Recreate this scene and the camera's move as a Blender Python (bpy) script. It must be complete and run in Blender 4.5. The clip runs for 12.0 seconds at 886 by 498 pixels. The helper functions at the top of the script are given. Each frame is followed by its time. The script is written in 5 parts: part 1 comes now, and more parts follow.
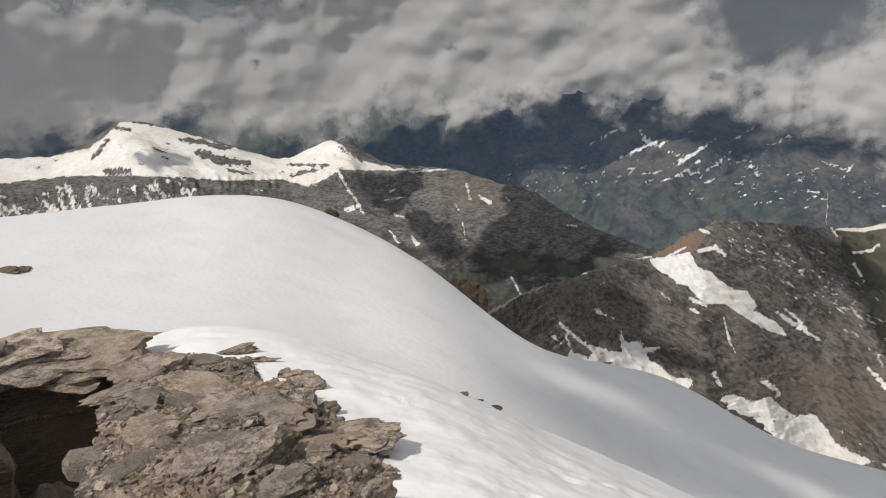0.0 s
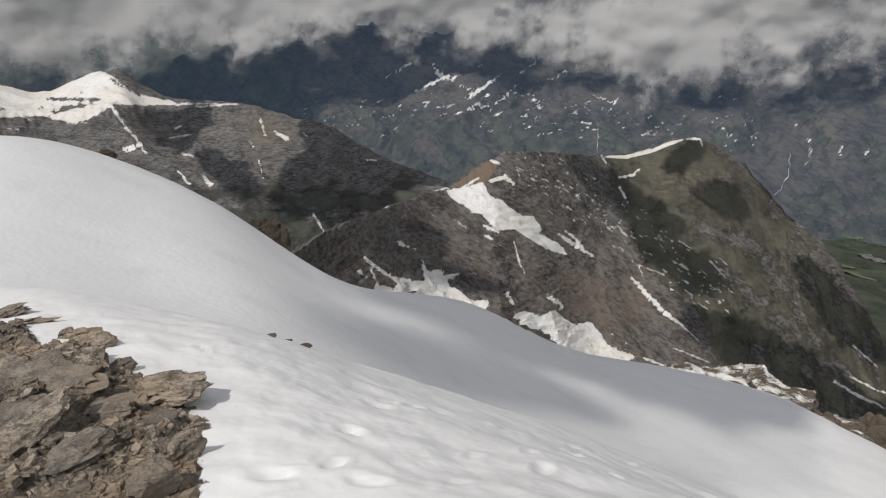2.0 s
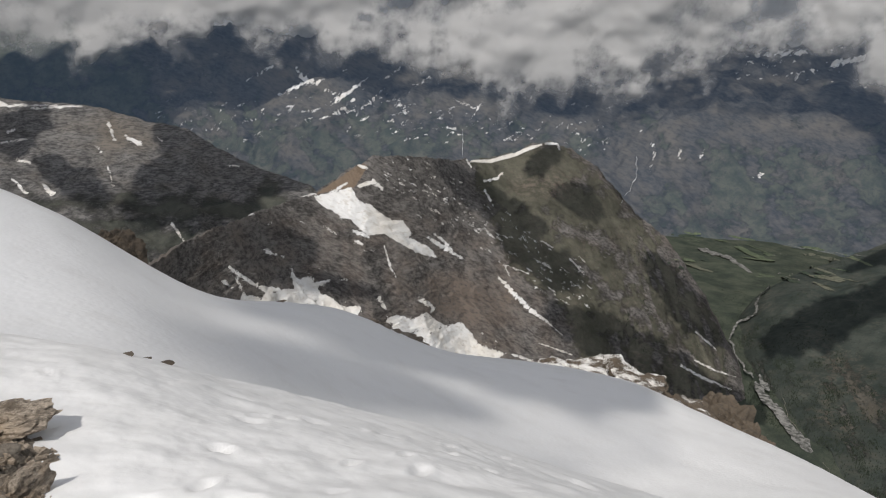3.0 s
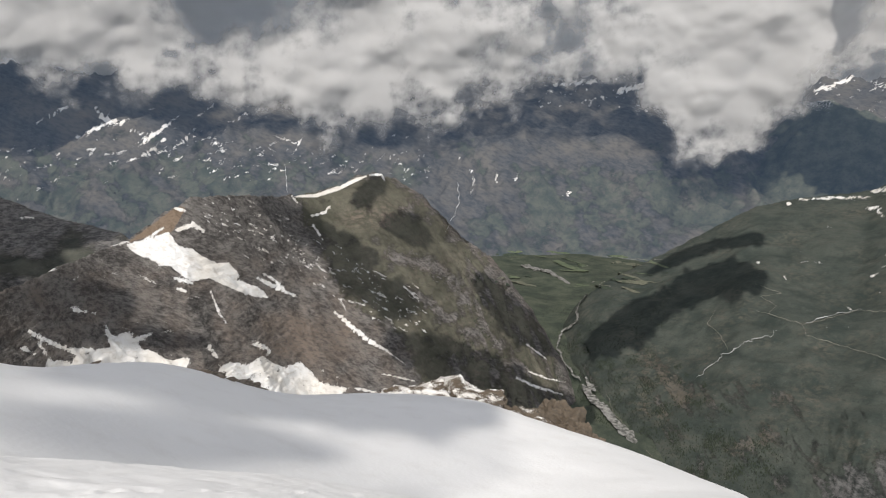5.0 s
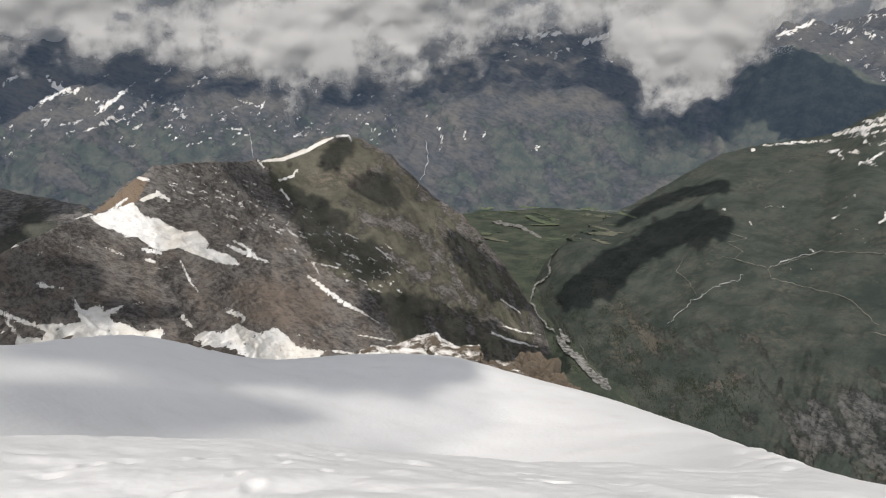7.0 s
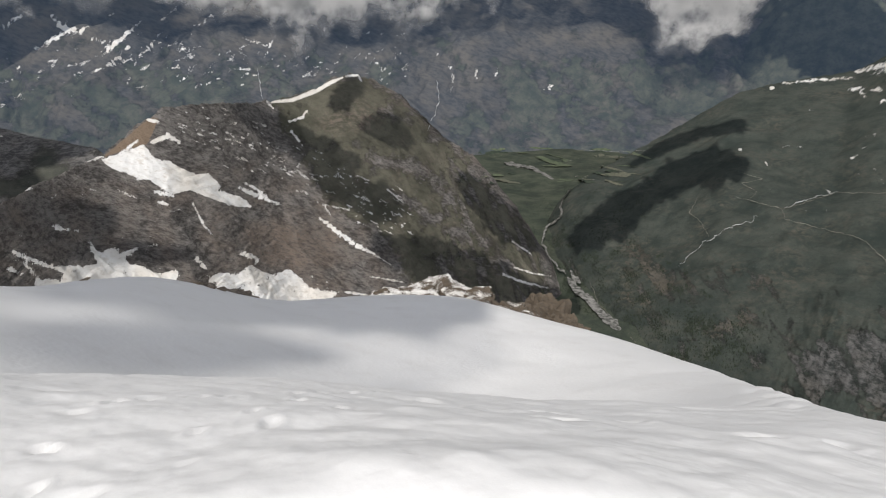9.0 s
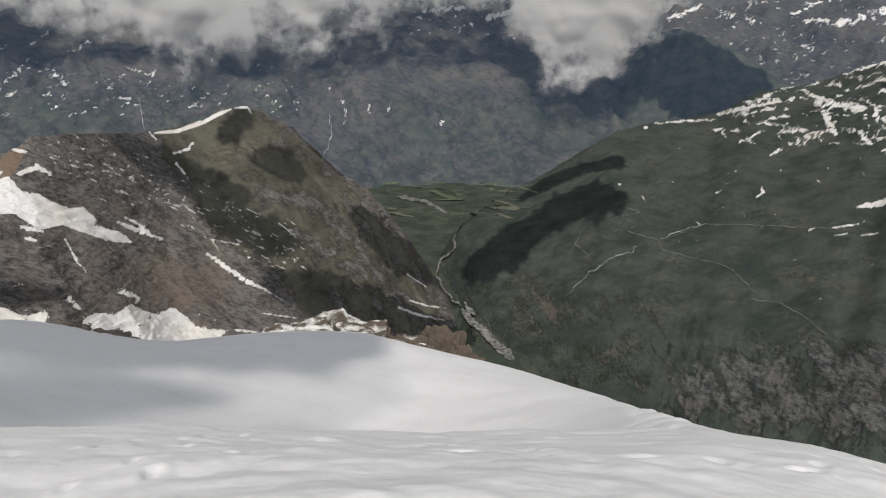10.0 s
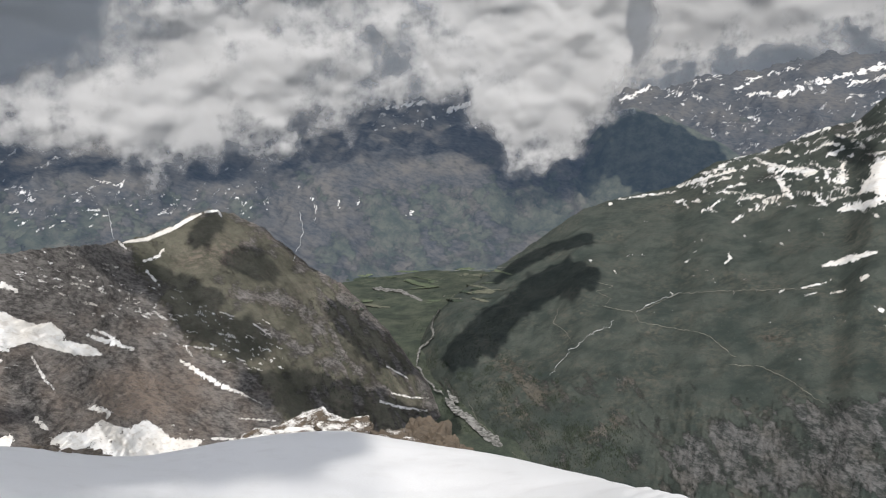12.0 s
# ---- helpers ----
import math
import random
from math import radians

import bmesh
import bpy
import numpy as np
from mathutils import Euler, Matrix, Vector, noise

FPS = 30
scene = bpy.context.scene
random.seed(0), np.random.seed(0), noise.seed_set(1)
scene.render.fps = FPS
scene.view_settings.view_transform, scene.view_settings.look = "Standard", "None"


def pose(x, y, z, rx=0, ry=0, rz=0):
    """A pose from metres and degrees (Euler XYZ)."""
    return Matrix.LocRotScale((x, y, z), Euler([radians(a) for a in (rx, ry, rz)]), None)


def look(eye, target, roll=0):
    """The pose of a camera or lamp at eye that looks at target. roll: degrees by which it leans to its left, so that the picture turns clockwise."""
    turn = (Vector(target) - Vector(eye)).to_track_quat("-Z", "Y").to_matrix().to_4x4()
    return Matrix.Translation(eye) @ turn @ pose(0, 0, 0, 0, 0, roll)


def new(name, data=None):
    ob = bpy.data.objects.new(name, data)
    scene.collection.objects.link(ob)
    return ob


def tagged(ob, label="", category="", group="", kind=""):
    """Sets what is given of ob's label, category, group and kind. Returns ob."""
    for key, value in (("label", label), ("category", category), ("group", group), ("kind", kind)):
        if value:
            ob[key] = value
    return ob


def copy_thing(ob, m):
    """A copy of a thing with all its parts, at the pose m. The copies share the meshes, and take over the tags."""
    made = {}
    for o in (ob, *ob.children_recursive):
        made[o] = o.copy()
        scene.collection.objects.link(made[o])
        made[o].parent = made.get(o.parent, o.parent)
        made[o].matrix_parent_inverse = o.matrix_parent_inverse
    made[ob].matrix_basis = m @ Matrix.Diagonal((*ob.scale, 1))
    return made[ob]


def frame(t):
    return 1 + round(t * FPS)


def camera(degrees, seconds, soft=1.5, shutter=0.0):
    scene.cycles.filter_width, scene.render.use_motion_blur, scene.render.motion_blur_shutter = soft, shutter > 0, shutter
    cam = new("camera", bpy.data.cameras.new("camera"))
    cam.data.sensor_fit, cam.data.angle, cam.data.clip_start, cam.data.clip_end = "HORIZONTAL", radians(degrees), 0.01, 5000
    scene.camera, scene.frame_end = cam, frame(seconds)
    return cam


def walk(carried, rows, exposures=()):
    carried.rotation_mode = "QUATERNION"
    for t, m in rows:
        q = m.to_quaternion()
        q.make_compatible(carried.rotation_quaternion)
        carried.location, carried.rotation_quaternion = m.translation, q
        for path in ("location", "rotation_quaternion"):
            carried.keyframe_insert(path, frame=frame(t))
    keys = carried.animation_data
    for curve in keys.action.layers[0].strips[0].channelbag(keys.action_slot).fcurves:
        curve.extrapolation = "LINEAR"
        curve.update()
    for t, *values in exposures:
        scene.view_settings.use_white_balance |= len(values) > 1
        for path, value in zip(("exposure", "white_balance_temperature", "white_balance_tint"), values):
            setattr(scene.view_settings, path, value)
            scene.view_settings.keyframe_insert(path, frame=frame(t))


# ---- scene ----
EYE = 1.65
cam = camera(66.66, 12.0, soft=1.1)
PATH = [
    (0, pose(0, 0, EYE, 77.00, 1.45, -0.45)),
    (0.5, pose(0, 0, EYE, 80.11, 1.21, 6.33)),
    (1, pose(0, 0, EYE, 75.75, 2.13, 5.34)),
    (1.5, pose(0, 0, EYE, 74.23, 1.28, -6.82)),
    (2, pose(0, 0, EYE, 71.36, -0.21, -17.28)),
    (2.5, pose(0, 0, EYE, 72.16, -1.38, -23.44)),
    (3, pose(0, 0, EYE, 71.97, -1.99, -28.26)),
    (3.5, pose(0, 0, EYE, 72.15, -2.22, -32.10)),
    (5.5, pose(0, 0, EYE, 75.26, -0.63, -45.06)),
    (6, pose(0, 0, EYE, 73.94, -0.13, -45.35)),
    (6.5, pose(0, 0, EYE, 72.53, 0.04, -45.60)),
    (8.5, pose(0, 0, EYE, 69.66, 1.72, -47.27)),
    (9, pose(0, 0, EYE, 66.69, 0.76, -45.36)),
    (9.5, pose(0, 0, EYE, 61.73, -0.45, -50.05)),
    (10, pose(0, 0, EYE, 69.60, -1.81, -53.95)),
    (10.5, pose(0, 0, EYE, 67.18, -1.83, -53.88)),
    (11, pose(0, 0, EYE, 70.12, 1.56, -53.35)),
    (11.5, pose(0, 0, EYE, 79.07, 1.72, -56.02)),
    (12, pose(0, 0, EYE, 77.04, 1.57, -57.14)),
]
walk(cam, PATH, [(t, stops, k, 11) for t, stops, k in ((0, 0.57, 6750), (0.5, 0.48, 6750), (1, 0.42, 6750), (1.5, 0.38, 6700), (2, 0.4, 6600), (3, 0.48, 6600), (3.5, 0.54, 6600), (5.5, 0.92, 6700), (6.5, 0.85, 6700), (8.5, 0.78, 6700), (9, 0.62, 6600), (9.5, 0.2, 6600), (10, 0.5, 6600), (10.5, 0.6, 6700), (11, 0.62, 6600), (11.5, 0.9, 6500), (12, 0.98, 6500))])

# ---- world, sun, exposure ----
SUN_BEARING, SUN_HEIGHT = -122.0, 52.0
world = bpy.data.worlds.new("sky")
scene.world = world
world.use_nodes = True
wn = world.node_tree
sky = wn.nodes.new("ShaderNodeTexSky")
sky.sky_type, sky.sun_disc = "NISHITA", False
sky.sun_elevation, sky.sun_rotation = radians(SUN_HEIGHT), radians(SUN_BEARING)
sky.altitude, sky.dust_density = 3300, 0.2
veil = wn.nodes.new("ShaderNodeHueSaturation")
veil.inputs["Saturation"].default_value = 0.27
wn.links.new(sky.outputs[0], veil.inputs["Color"])
wn.links.new(veil.outputs[0], wn.nodes["Background"].inputs[0])
wn.nodes["Background"].inputs[1].default_value = 0.143


def bearing(az, el, r):
    """The place r metres off along the ground, at a bearing and a height angle in degrees from the summit."""
    a = radians(az)
    return Vector((r * math.sin(a), r * math.cos(a), EYE + r * math.tan(radians(el))))


TO_SUN = bearing(SUN_BEARING, SUN_HEIGHT, 1.0) - Vector((0, 0, EYE))
TO_SUN.normalize()
lamp = bpy.data.lights.new("sun", "SUN")
lamp.energy, lamp.angle, lamp.color = 2.0, radians(0.6), (1.0, 0.96, 0.9)
sun = new("sun", lamp)
sun.matrix_world = look(TO_SUN * 900, (0, 0, 0))

# ---- noise ----


def lattice(ix, iy, seed):
    h = (ix * 374761393 + iy * 668265263 + seed * 2147483647) & 0xFFFFFFFF
    h = ((h ^ (h >> 13)) * 1274126177) & 0xFFFFFFFF
    return ((h ^ (h >> 16)) & 0xFFFF) / 65535.0 * 2 * math.pi


def grain(x, y, seed=0):
    """Smooth noise of about -0.7 to 0.7 with cells one unit wide."""
    x, y = np.asarray(x, float), np.asarray(y, float)
    x0, y0 = np.floor(x).astype(np.int64), np.floor(y).astype(np.int64)
    fx, fy = x - x0, y - y0
    u, v = fx * fx * fx * (fx * (fx * 6 - 15) + 10), fy * fy * fy * (fy * (fy * 6 - 15) + 10)

    def corner(i, j):
        a = lattice(x0 + i, y0 + j, seed)
        return np.cos(a) * (fx - i) + np.sin(a) * (fy - j)

    a, b, c, d = corner(0, 0), corner(1, 0), corner(0, 1), corner(1, 1)
    return (a + u * (b - a)) * (1 - v) + (c + u * (d - c)) * v


def fbm(x, y, octaves=5, seed=0, gain=0.5):
    total, amp = 0.0, 1.0
    for k in range(octaves):
        total = total + amp * grain(x * 2.03 ** k, y * 2.03 ** k, seed + 17 * k)
        amp *= gain
    return total


def ridged(x, y, octaves=5, seed=0, gain=0.5):
    """Sharp crests, 0 to about 1."""
    total, amp, norm = 0.0, 1.0, 0.0
    for k in range(octaves):
        total = total + amp * (1 - 2 * np.abs(grain(x * 2.03 ** k, y * 2.03 ** k, seed + 31 * k)))
        norm += amp
        amp *= gain
    return total / norm


def billow(x, y, octaves=5, seed=0, gain=0.5):
    """Round lumps with creases between them, 0 to about 1."""
    total, amp = 0.0, 1.0
    for k in range(octaves):
        total = total + amp * np.abs(grain(x * 2.03 ** k, y * 2.03 ** k, seed + 31 * k)) * 1.6
        amp *= gain
    return total


def puffs(x, y, seed=0):
    """Round heads packed side by side: 1 at their tops, about 0 in the creases."""
    x, y = np.asarray(x, float), np.asarray(y, float)
    x0, y0 = np.floor(x).astype(np.int64), np.floor(y).astype(np.int64)
    best = np.full(x.shape, 9.0)
    for i in (-1, 0, 1):
        for j in (-1, 0, 1):
            a, b = lattice(x0 + i, y0 + j, seed) / 6.2832, lattice(x0 + i, y0 + j, seed + 5) / 6.2832
            best = np.minimum(best, (x0 + i + a - x) ** 2 + (y0 + j + b - y) ** 2)
    return np.sqrt(np.clip(1 - best, 0, 1))


def step(a, b, x):
    t = np.clip((x - a) / (b - a), 0, 1)
    return t * t * (3 - 2 * t)


def table(rows, az, col):
    return np.interp(az, [r[0] for r in rows], [r[col] for r in rows])


def smooth(a, width, axis):
    """A running soft mean along one axis."""
    n = int(width * 3) + 1
    k = np.exp(-0.5 * (np.arange(-n, n + 1) / width) ** 2)
    k /= k.sum()
    pad = [(0, 0)] * a.ndim
    pad[axis] = (n, n)
    return np.apply_along_axis(lambda v: np.convolve(v, k, "valid"), axis, np.pad(a, pad, "edge"))


# ---- meshes ----


def grid_mesh(name, X, Y, Z, fields=(), keep=None, wrap=False):
    """A sheet from three equal arrays, with named numbers on its points."""
    m, n = X.shape
    co = np.stack([X, Y, Z], -1).reshape(-1, 3)
    idx = np.arange(m * n).reshape(m, n)
    if wrap:
        idx = np.vstack([idx, idx[:1]])
    quads = np.stack([idx[:-1, :-1], idx[:-1, 1:], idx[1:, 1:], idx[1:, :-1]], -1).reshape(-1, 4)
    if keep is not None:
        quads = quads[keep.reshape(-1)[quads].all(1)]
    me = bpy.data.meshes.new(name)
    me.vertices.add(len(co))
    me.vertices.foreach_set("co", co.ravel().astype(np.float32))
    me.loops.add(quads.size)
    me.loops.foreach_set("vertex_index", quads.ravel().astype(np.int32))
    me.polygons.add(len(quads))
    me.polygons.foreach_set("loop_start", np.arange(0, quads.size, 4, dtype=np.int32))
    me.polygons.foreach_set("use_smooth", np.ones(len(quads), dtype=bool))
    me.update(calc_edges=True)
    for key, values in fields:
        at = me.attributes.new(key, "FLOAT", "POINT")
        at.data.foreach_set("value", np.broadcast_to(values, X.shape).ravel().astype(np.float32))
    me.validate()
    return me


# ---- materials ----


class Nodes:
    """A short hand for node trees."""

    def __init__(self, name):
        self.mat = bpy.data.materials.new(name)
        self.mat.use_nodes = True
        self.tree = self.mat.node_tree
        self.bsdf = self.tree.nodes["Principled BSDF"]
        self.place = self.tree.nodes.new("ShaderNodeNewGeometry").outputs["Position"]

    def put(self, socket, value):
        if isinstance(value, bpy.types.NodeSocket):
            self.tree.links.new(value, socket)
        elif value is not None:
            socket.default_value = value

    def scaled(self, sx, sy, sz, rot=(0, 0, 0)):
        n = self.tree.nodes.new("ShaderNodeMapping")
        n.inputs["Scale"].default_value = (sx, sy, sz)
        n.inputs["Rotation"].default_value = rot
        self.put(n.inputs["Vector"], self.place)
        return n.outputs[0]

    def along(self, lie, k):
        """Places stretched k times along one direction, for patterns that lie in beds across it."""
        d, m, a = (self.tree.nodes.new("ShaderNodeVectorMath") for i in range(3))
        d.operation, m.operation, a.operation = "DOT_PRODUCT", "SCALE", "ADD"
        self.put(d.inputs[0], self.place)
        d.inputs[1].default_value = lie
        m.inputs[0].default_value = [v * (k - 1) for v in lie]
        self.put(m.inputs["Scale"], d.outputs["Value"])
        self.put(a.inputs[0], self.place)
        self.put(a.inputs[1], m.outputs[0])
        return a.outputs[0]

    def noise(self, scale, detail=6.0, rough=0.55, vector=None, kind="FBM"):
        n = self.tree.nodes.new("ShaderNodeTexNoise")
        n.noise_type = kind
        self.put(n.inputs["Vector"], vector or self.place)
        n.inputs["Scale"].default_value, n.inputs["Detail"].default_value, n.inputs["Roughness"].default_value = scale, detail, rough
        return n.outputs["Fac"]

    def cells(self, scale, vector=None, feature="F1"):
        n = self.tree.nodes.new("ShaderNodeTexVoronoi")
        n.feature = feature
        self.put(n.inputs["Vector"], vector or self.place)
        n.inputs["Scale"].default_value = scale
        return n.outputs["Distance"]

    def field(self, name):
        n = self.tree.nodes.new("ShaderNodeAttribute")
        n.attribute_name = name
        return n.outputs["Fac"]

    def math(self, op, a, b=None, c=None):
        n = self.tree.nodes.new("ShaderNodeMath")
        n.operation = op
        for s, v in zip(n.inputs, (a, b, c)):
            self.put(s, v)
        return n.outputs[0]

    def ramp(self, fac, lo, hi, a=0.0, b=1.0):
        n = self.tree.nodes.new("ShaderNodeMapRange")
        n.interpolation_type = "SMOOTHSTEP"
        for s, v in zip(n.inputs, (fac, lo, hi, a, b)):
            self.put(s, v)
        return n.outputs[0]

    def mix(self, fac, a, b):
        n = self.tree.nodes.new("ShaderNodeMix")
        n.data_type = "RGBA"
        self.put(n.inputs[0], fac)
        for s, v in ((n.inputs[6], a), (n.inputs[7], b)):
            self.put(s, (*v, 1) if isinstance(v, tuple) and len(v) == 3 else v)
        return n.outputs[2]

    def bump(self, height, dist, strength=1.0):
        n = self.tree.nodes.new("ShaderNodeBump")
        n.inputs["Distance"].default_value, n.inputs["Strength"].default_value = dist, strength
        self.put(n.inputs["Height"], height)
        self.put(self.bsdf.inputs["Normal"], n.outputs[0])

    def finish(self, colour, rough=0.9, spec=0.2):
        self.put(self.bsdf.inputs["Base Color"], colour)
        self.put(self.bsdf.inputs["Roughness"], rough)
        self.put(self.bsdf.inputs["Specular IOR Level"], spec)
        return self.mat


def snow_material(name, size):
    n = Nodes(name)
    dirt = n.ramp(n.noise(0.25 / size, 5, 0.5), 0.5, 0.8)
    colour = n.mix(dirt, (0.84, 0.84, 0.835), (0.79, 0.785, 0.775))
    cups = n.noise(2.2 / size, 3, 0.5)
    fine = n.noise(14 / size, 4, 0.6)
    h = n.math("ADD", cups, n.math("MULTIPLY", fine, 0.07))
    n.bump(h, 0.12 * size, 0.34)
    return n.finish(colour, 0.55, 0.25)


def mountain_material(name, dark, light, warm, grass_a, grass_b, size=1.0, snow=(0.72, 0.715, 0.7), lie=(0.3, -0.2, 0.93), relief=11.0, cracked=0.5, haze_glow=None):
    """Rock in tilted beds, turf and old snow; the fields 'snow', 'green' and 'warm' say how much of each lies where."""
    n = Nodes(name)
    layered = n.along(lie, 3.2)
    big = n.noise(0.012, 6, 0.6)
    broad = n.noise(0.03, 5, 0.6, n.along(lie, 1.8))
    mid = n.noise(0.05 / size, 6, 0.62, layered)
    fine = n.noise(0.16 / size, 6, 0.7, layered)
    blocks = n.cells(0.11 / size, layered)
    crack = n.ramp(n.noise(0.075 / size, 6, 0.65, layered, "RIDGED_MULTIFRACTAL"), 0.55, 1.25)
    tone = n.math("ADD", n.math("MULTIPLY", mid, 0.45), n.math("ADD", n.math("MULTIPLY", fine, 0.3), n.math("MULTIPLY", broad, 0.25)))
    rock = n.mix(n.ramp(tone, 0.41, 0.59), dark, light)
    rock = n.mix(n.math("MULTIPLY", n.ramp(n.field("warm"), 0.0, 1.0), n.ramp(mid, 0.3, 0.6, 0.35, 1.0)), rock, warm)
    rock = n.mix(n.ramp(n.field("warm"), 1.2, 2.2, 0.0, 0.85), rock, (0.215, 0.16, 0.115))
    rock = n.mix(n.math("MULTIPLY", crack, cracked), rock, tuple(0.55 * v for v in dark))
    turf = n.mix(n.ramp(n.noise(0.016, 9, 0.66), 0.36, 0.64), grass_a, grass_b)
    turf = n.mix(n.ramp(n.noise(0.14 / size, 5, 0.7), 0.54, 0.62, 0, 0.6), turf, dark)
    turf = n.mix(n.math("MULTIPLY", n.ramp(n.field("warm"), 0.0, 1.0), n.ramp(n.noise(0.05 / size, 7, 0.7), 0.42, 0.64, 0, 0.8)), turf, warm)
    turf = n.mix(n.ramp(n.noise(0.13 / size, 6, 0.75), 0.6, 0.68, 0, 0.5), turf, light)
    green = n.ramp(n.math("ADD", n.field("green"), n.math("MULTIPLY_ADD", fine, 1.4, -0.7)), 0.36, 0.62)
    ground = n.mix(green, rock, turf)
    edge = n.math("ADD", n.math("MULTIPLY_ADD", fine, 1.9, -0.95), n.math("MULTIPLY_ADD", n.noise(0.4 / size, 4, 0.7), 1.2, -0.6))
    white = n.ramp(n.math("ADD", n.field("snow"), edge), 0.44, 0.56)
    old = n.mix(n.ramp(mid, 0.5, 0.66, 0, 0.6), n.mix(n.ramp(big, 0.4, 0.62), snow, (0.66, 0.63, 0.58)), (0.5, 0.46, 0.41))
    colour = n.mix(white, ground, old)
    h = n.math("SUBTRACT", n.math("ADD", n.math("MULTIPLY", tone, 1.0), n.math("MULTIPLY", blocks, 0.16)), n.math("MULTIPLY", crack, 0.16))
    h = n.math("MULTIPLY", h, n.math("SUBTRACT", 1.0, n.math("MAXIMUM", n.math("MULTIPLY", white, 0.85), n.math("MULTIPLY", green, 0.55))))
    n.bump(h, relief * size, 0.85)
    # painted haze: an even emission colour over the whole surface
    if haze_glow:
        n.bsdf.inputs["Emission Color"].default_value = (*haze_glow, 1)
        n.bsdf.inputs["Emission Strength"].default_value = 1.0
    return n.finish(colour, 0.95, 0.1)


SNOW_NEAR = snow_material("snow_near", 1.0)
RIDGE = mountain_material("schist_ridge", (0.06, 0.056, 0.053), (0.2, 0.187, 0.175), (0.185, 0.15, 0.125), (0.068, 0.068, 0.051), (0.122, 0.118, 0.09), 0.42, lie=(0.36, -0.2, 0.91), relief=16)
LEFT = mountain_material("limestone_mountain", (0.06, 0.059, 0.06), (0.2, 0.194, 0.187), (0.2, 0.172, 0.142), (0.044, 0.049, 0.043), (0.085, 0.088, 0.073), 0.6, lie=(0, 0.05, 1), relief=14)
GREEN = mountain_material("alpine_pasture", (0.034, 0.039, 0.037), (0.135, 0.133, 0.13), (0.11, 0.1, 0.08), (0.033, 0.043, 0.038), (0.062, 0.071, 0.061), 0.55, lie=(0.1, -0.1, 1), relief=12)
# the far range is the backdrop of the place: its faint blue haze is painted on as emission
FAR = mountain_material("distant_range", (0.044, 0.046, 0.047), (0.084, 0.082, 0.078), (0.115, 0.104, 0.088), (0.042, 0.05, 0.04), (0.082, 0.087, 0.066), 1.5, relief=7.0, cracked=0.1, haze_glow=(0.0115, 0.0195, 0.033))
VALLEY = mountain_material("valley_floor", (0.028, 0.034, 0.03), (0.12, 0.12, 0.112), (0.1, 0.092, 0.072), (0.036, 0.047, 0.037), (0.078, 0.09, 0.066), 0.5)


def cloud_material(name, white):
    n = Nodes(name)
    trans = n.tree.nodes.new("ShaderNodeBsdfTransparent")
    diff = n.tree.nodes.new("ShaderNodeBsdfDiffuse")
    thin = n.tree.nodes.new("ShaderNodeBsdfTranslucent")
    diff.inputs[0].default_value = thin.inputs[0].default_value = (*white, 1)
    body, out = n.tree.nodes.new("ShaderNodeMixShader"), n.tree.nodes.new("ShaderNodeMixShader")
    body.inputs[0].default_value = 0.4
    n.put(body.inputs[1], diff.outputs[0])
    n.put(body.inputs[2], thin.outputs[0])
    wisps = n.noise(0.012, 7, 0.6)
    cover = n.ramp(n.math("ADD", n.field("cover"), n.math("MULTIPLY_ADD", wisps, 1.5, -0.75)), 0.0, 1.0)
    n.put(out.inputs[0], cover)
    n.put(out.inputs[1], trans.outputs[0])
    n.put(out.inputs[2], body.outputs[0])
    n.put(n.tree.nodes["Material Output"].inputs[0], out.outputs[0])
    return n.mat


# the same cloud twice: the deck's darker grey-blue paints in lost light
CLOUD, SHADED_DECK = cloud_material("cloud", (0.565, 0.56, 0.555)), cloud_material("cloud_deck", (0.36, 0.385, 0.42))

# ---- landforms, by bearing, distance and height angle from the summit ----
SURFACES = {}


def ragged(az, el, amount):
    """Bearings and height angles shifted a little, so that drawn edges run unevenly."""
    u, v = az * 0.85 - el * 0.5, az * 0.5 + el * 0.85
    return az + amount * (fbm(az / 1.1, el / 0.9, 3, 7, 0.6) + 1.5 * fbm(u / 0.5, v / 0.2, 3, 9, 0.7)), el + amount * (0.6 * fbm(az / 1.1, el / 0.9, 3, 8, 0.6) + 1.1 * fbm(u / 0.5, v / 0.2, 3, 10, 0.7))


def chains(az, el, rows, amount=0.1, slim=1.0):
    """How deep, in degrees, a point lies inside lines of changing half width; rows: lines of (az, el, half width)."""
    az, el = ragged(az, el, amount)
    best = np.full(az.shape, -9.0)
    swell = np.clip(0.8 + 1.1 * fbm(az * 2.6, el * 4.6, 4, 14, 0.7), 0.1, 1.5) if amount > 0.025 else 1.0 + 0 * az
    for line in rows:
        if len(line) == 1:
            line = [line[0], (line[0][0] + 0.05, line[0][1], line[0][2])]
        for (a1, e1, w1), (a2, e2, w2) in zip(line, line[1:]):
            pad = max(w1, w2) + 0.8
            near = np.nonzero((az > min(a1, a2) - pad) & (az < max(a1, a2) + pad) & (el > min(e1, e2) - pad) & (el < max(e1, e2) + pad))
            if not len(near[0]):
                continue
            dx, dy = a2 - a1, e2 - e1
            px, py = az[near] - a1, el[near] - e1
            t = np.clip((px * dx + py * dy) / (dx * dx + dy * dy + 1e-9), 0, 1)
            best[near] = np.maximum(best[near], slim * (w1 + (w2 - w1) * t) * swell[near] - np.hypot(px - t * dx, py - t * dy))
    return best


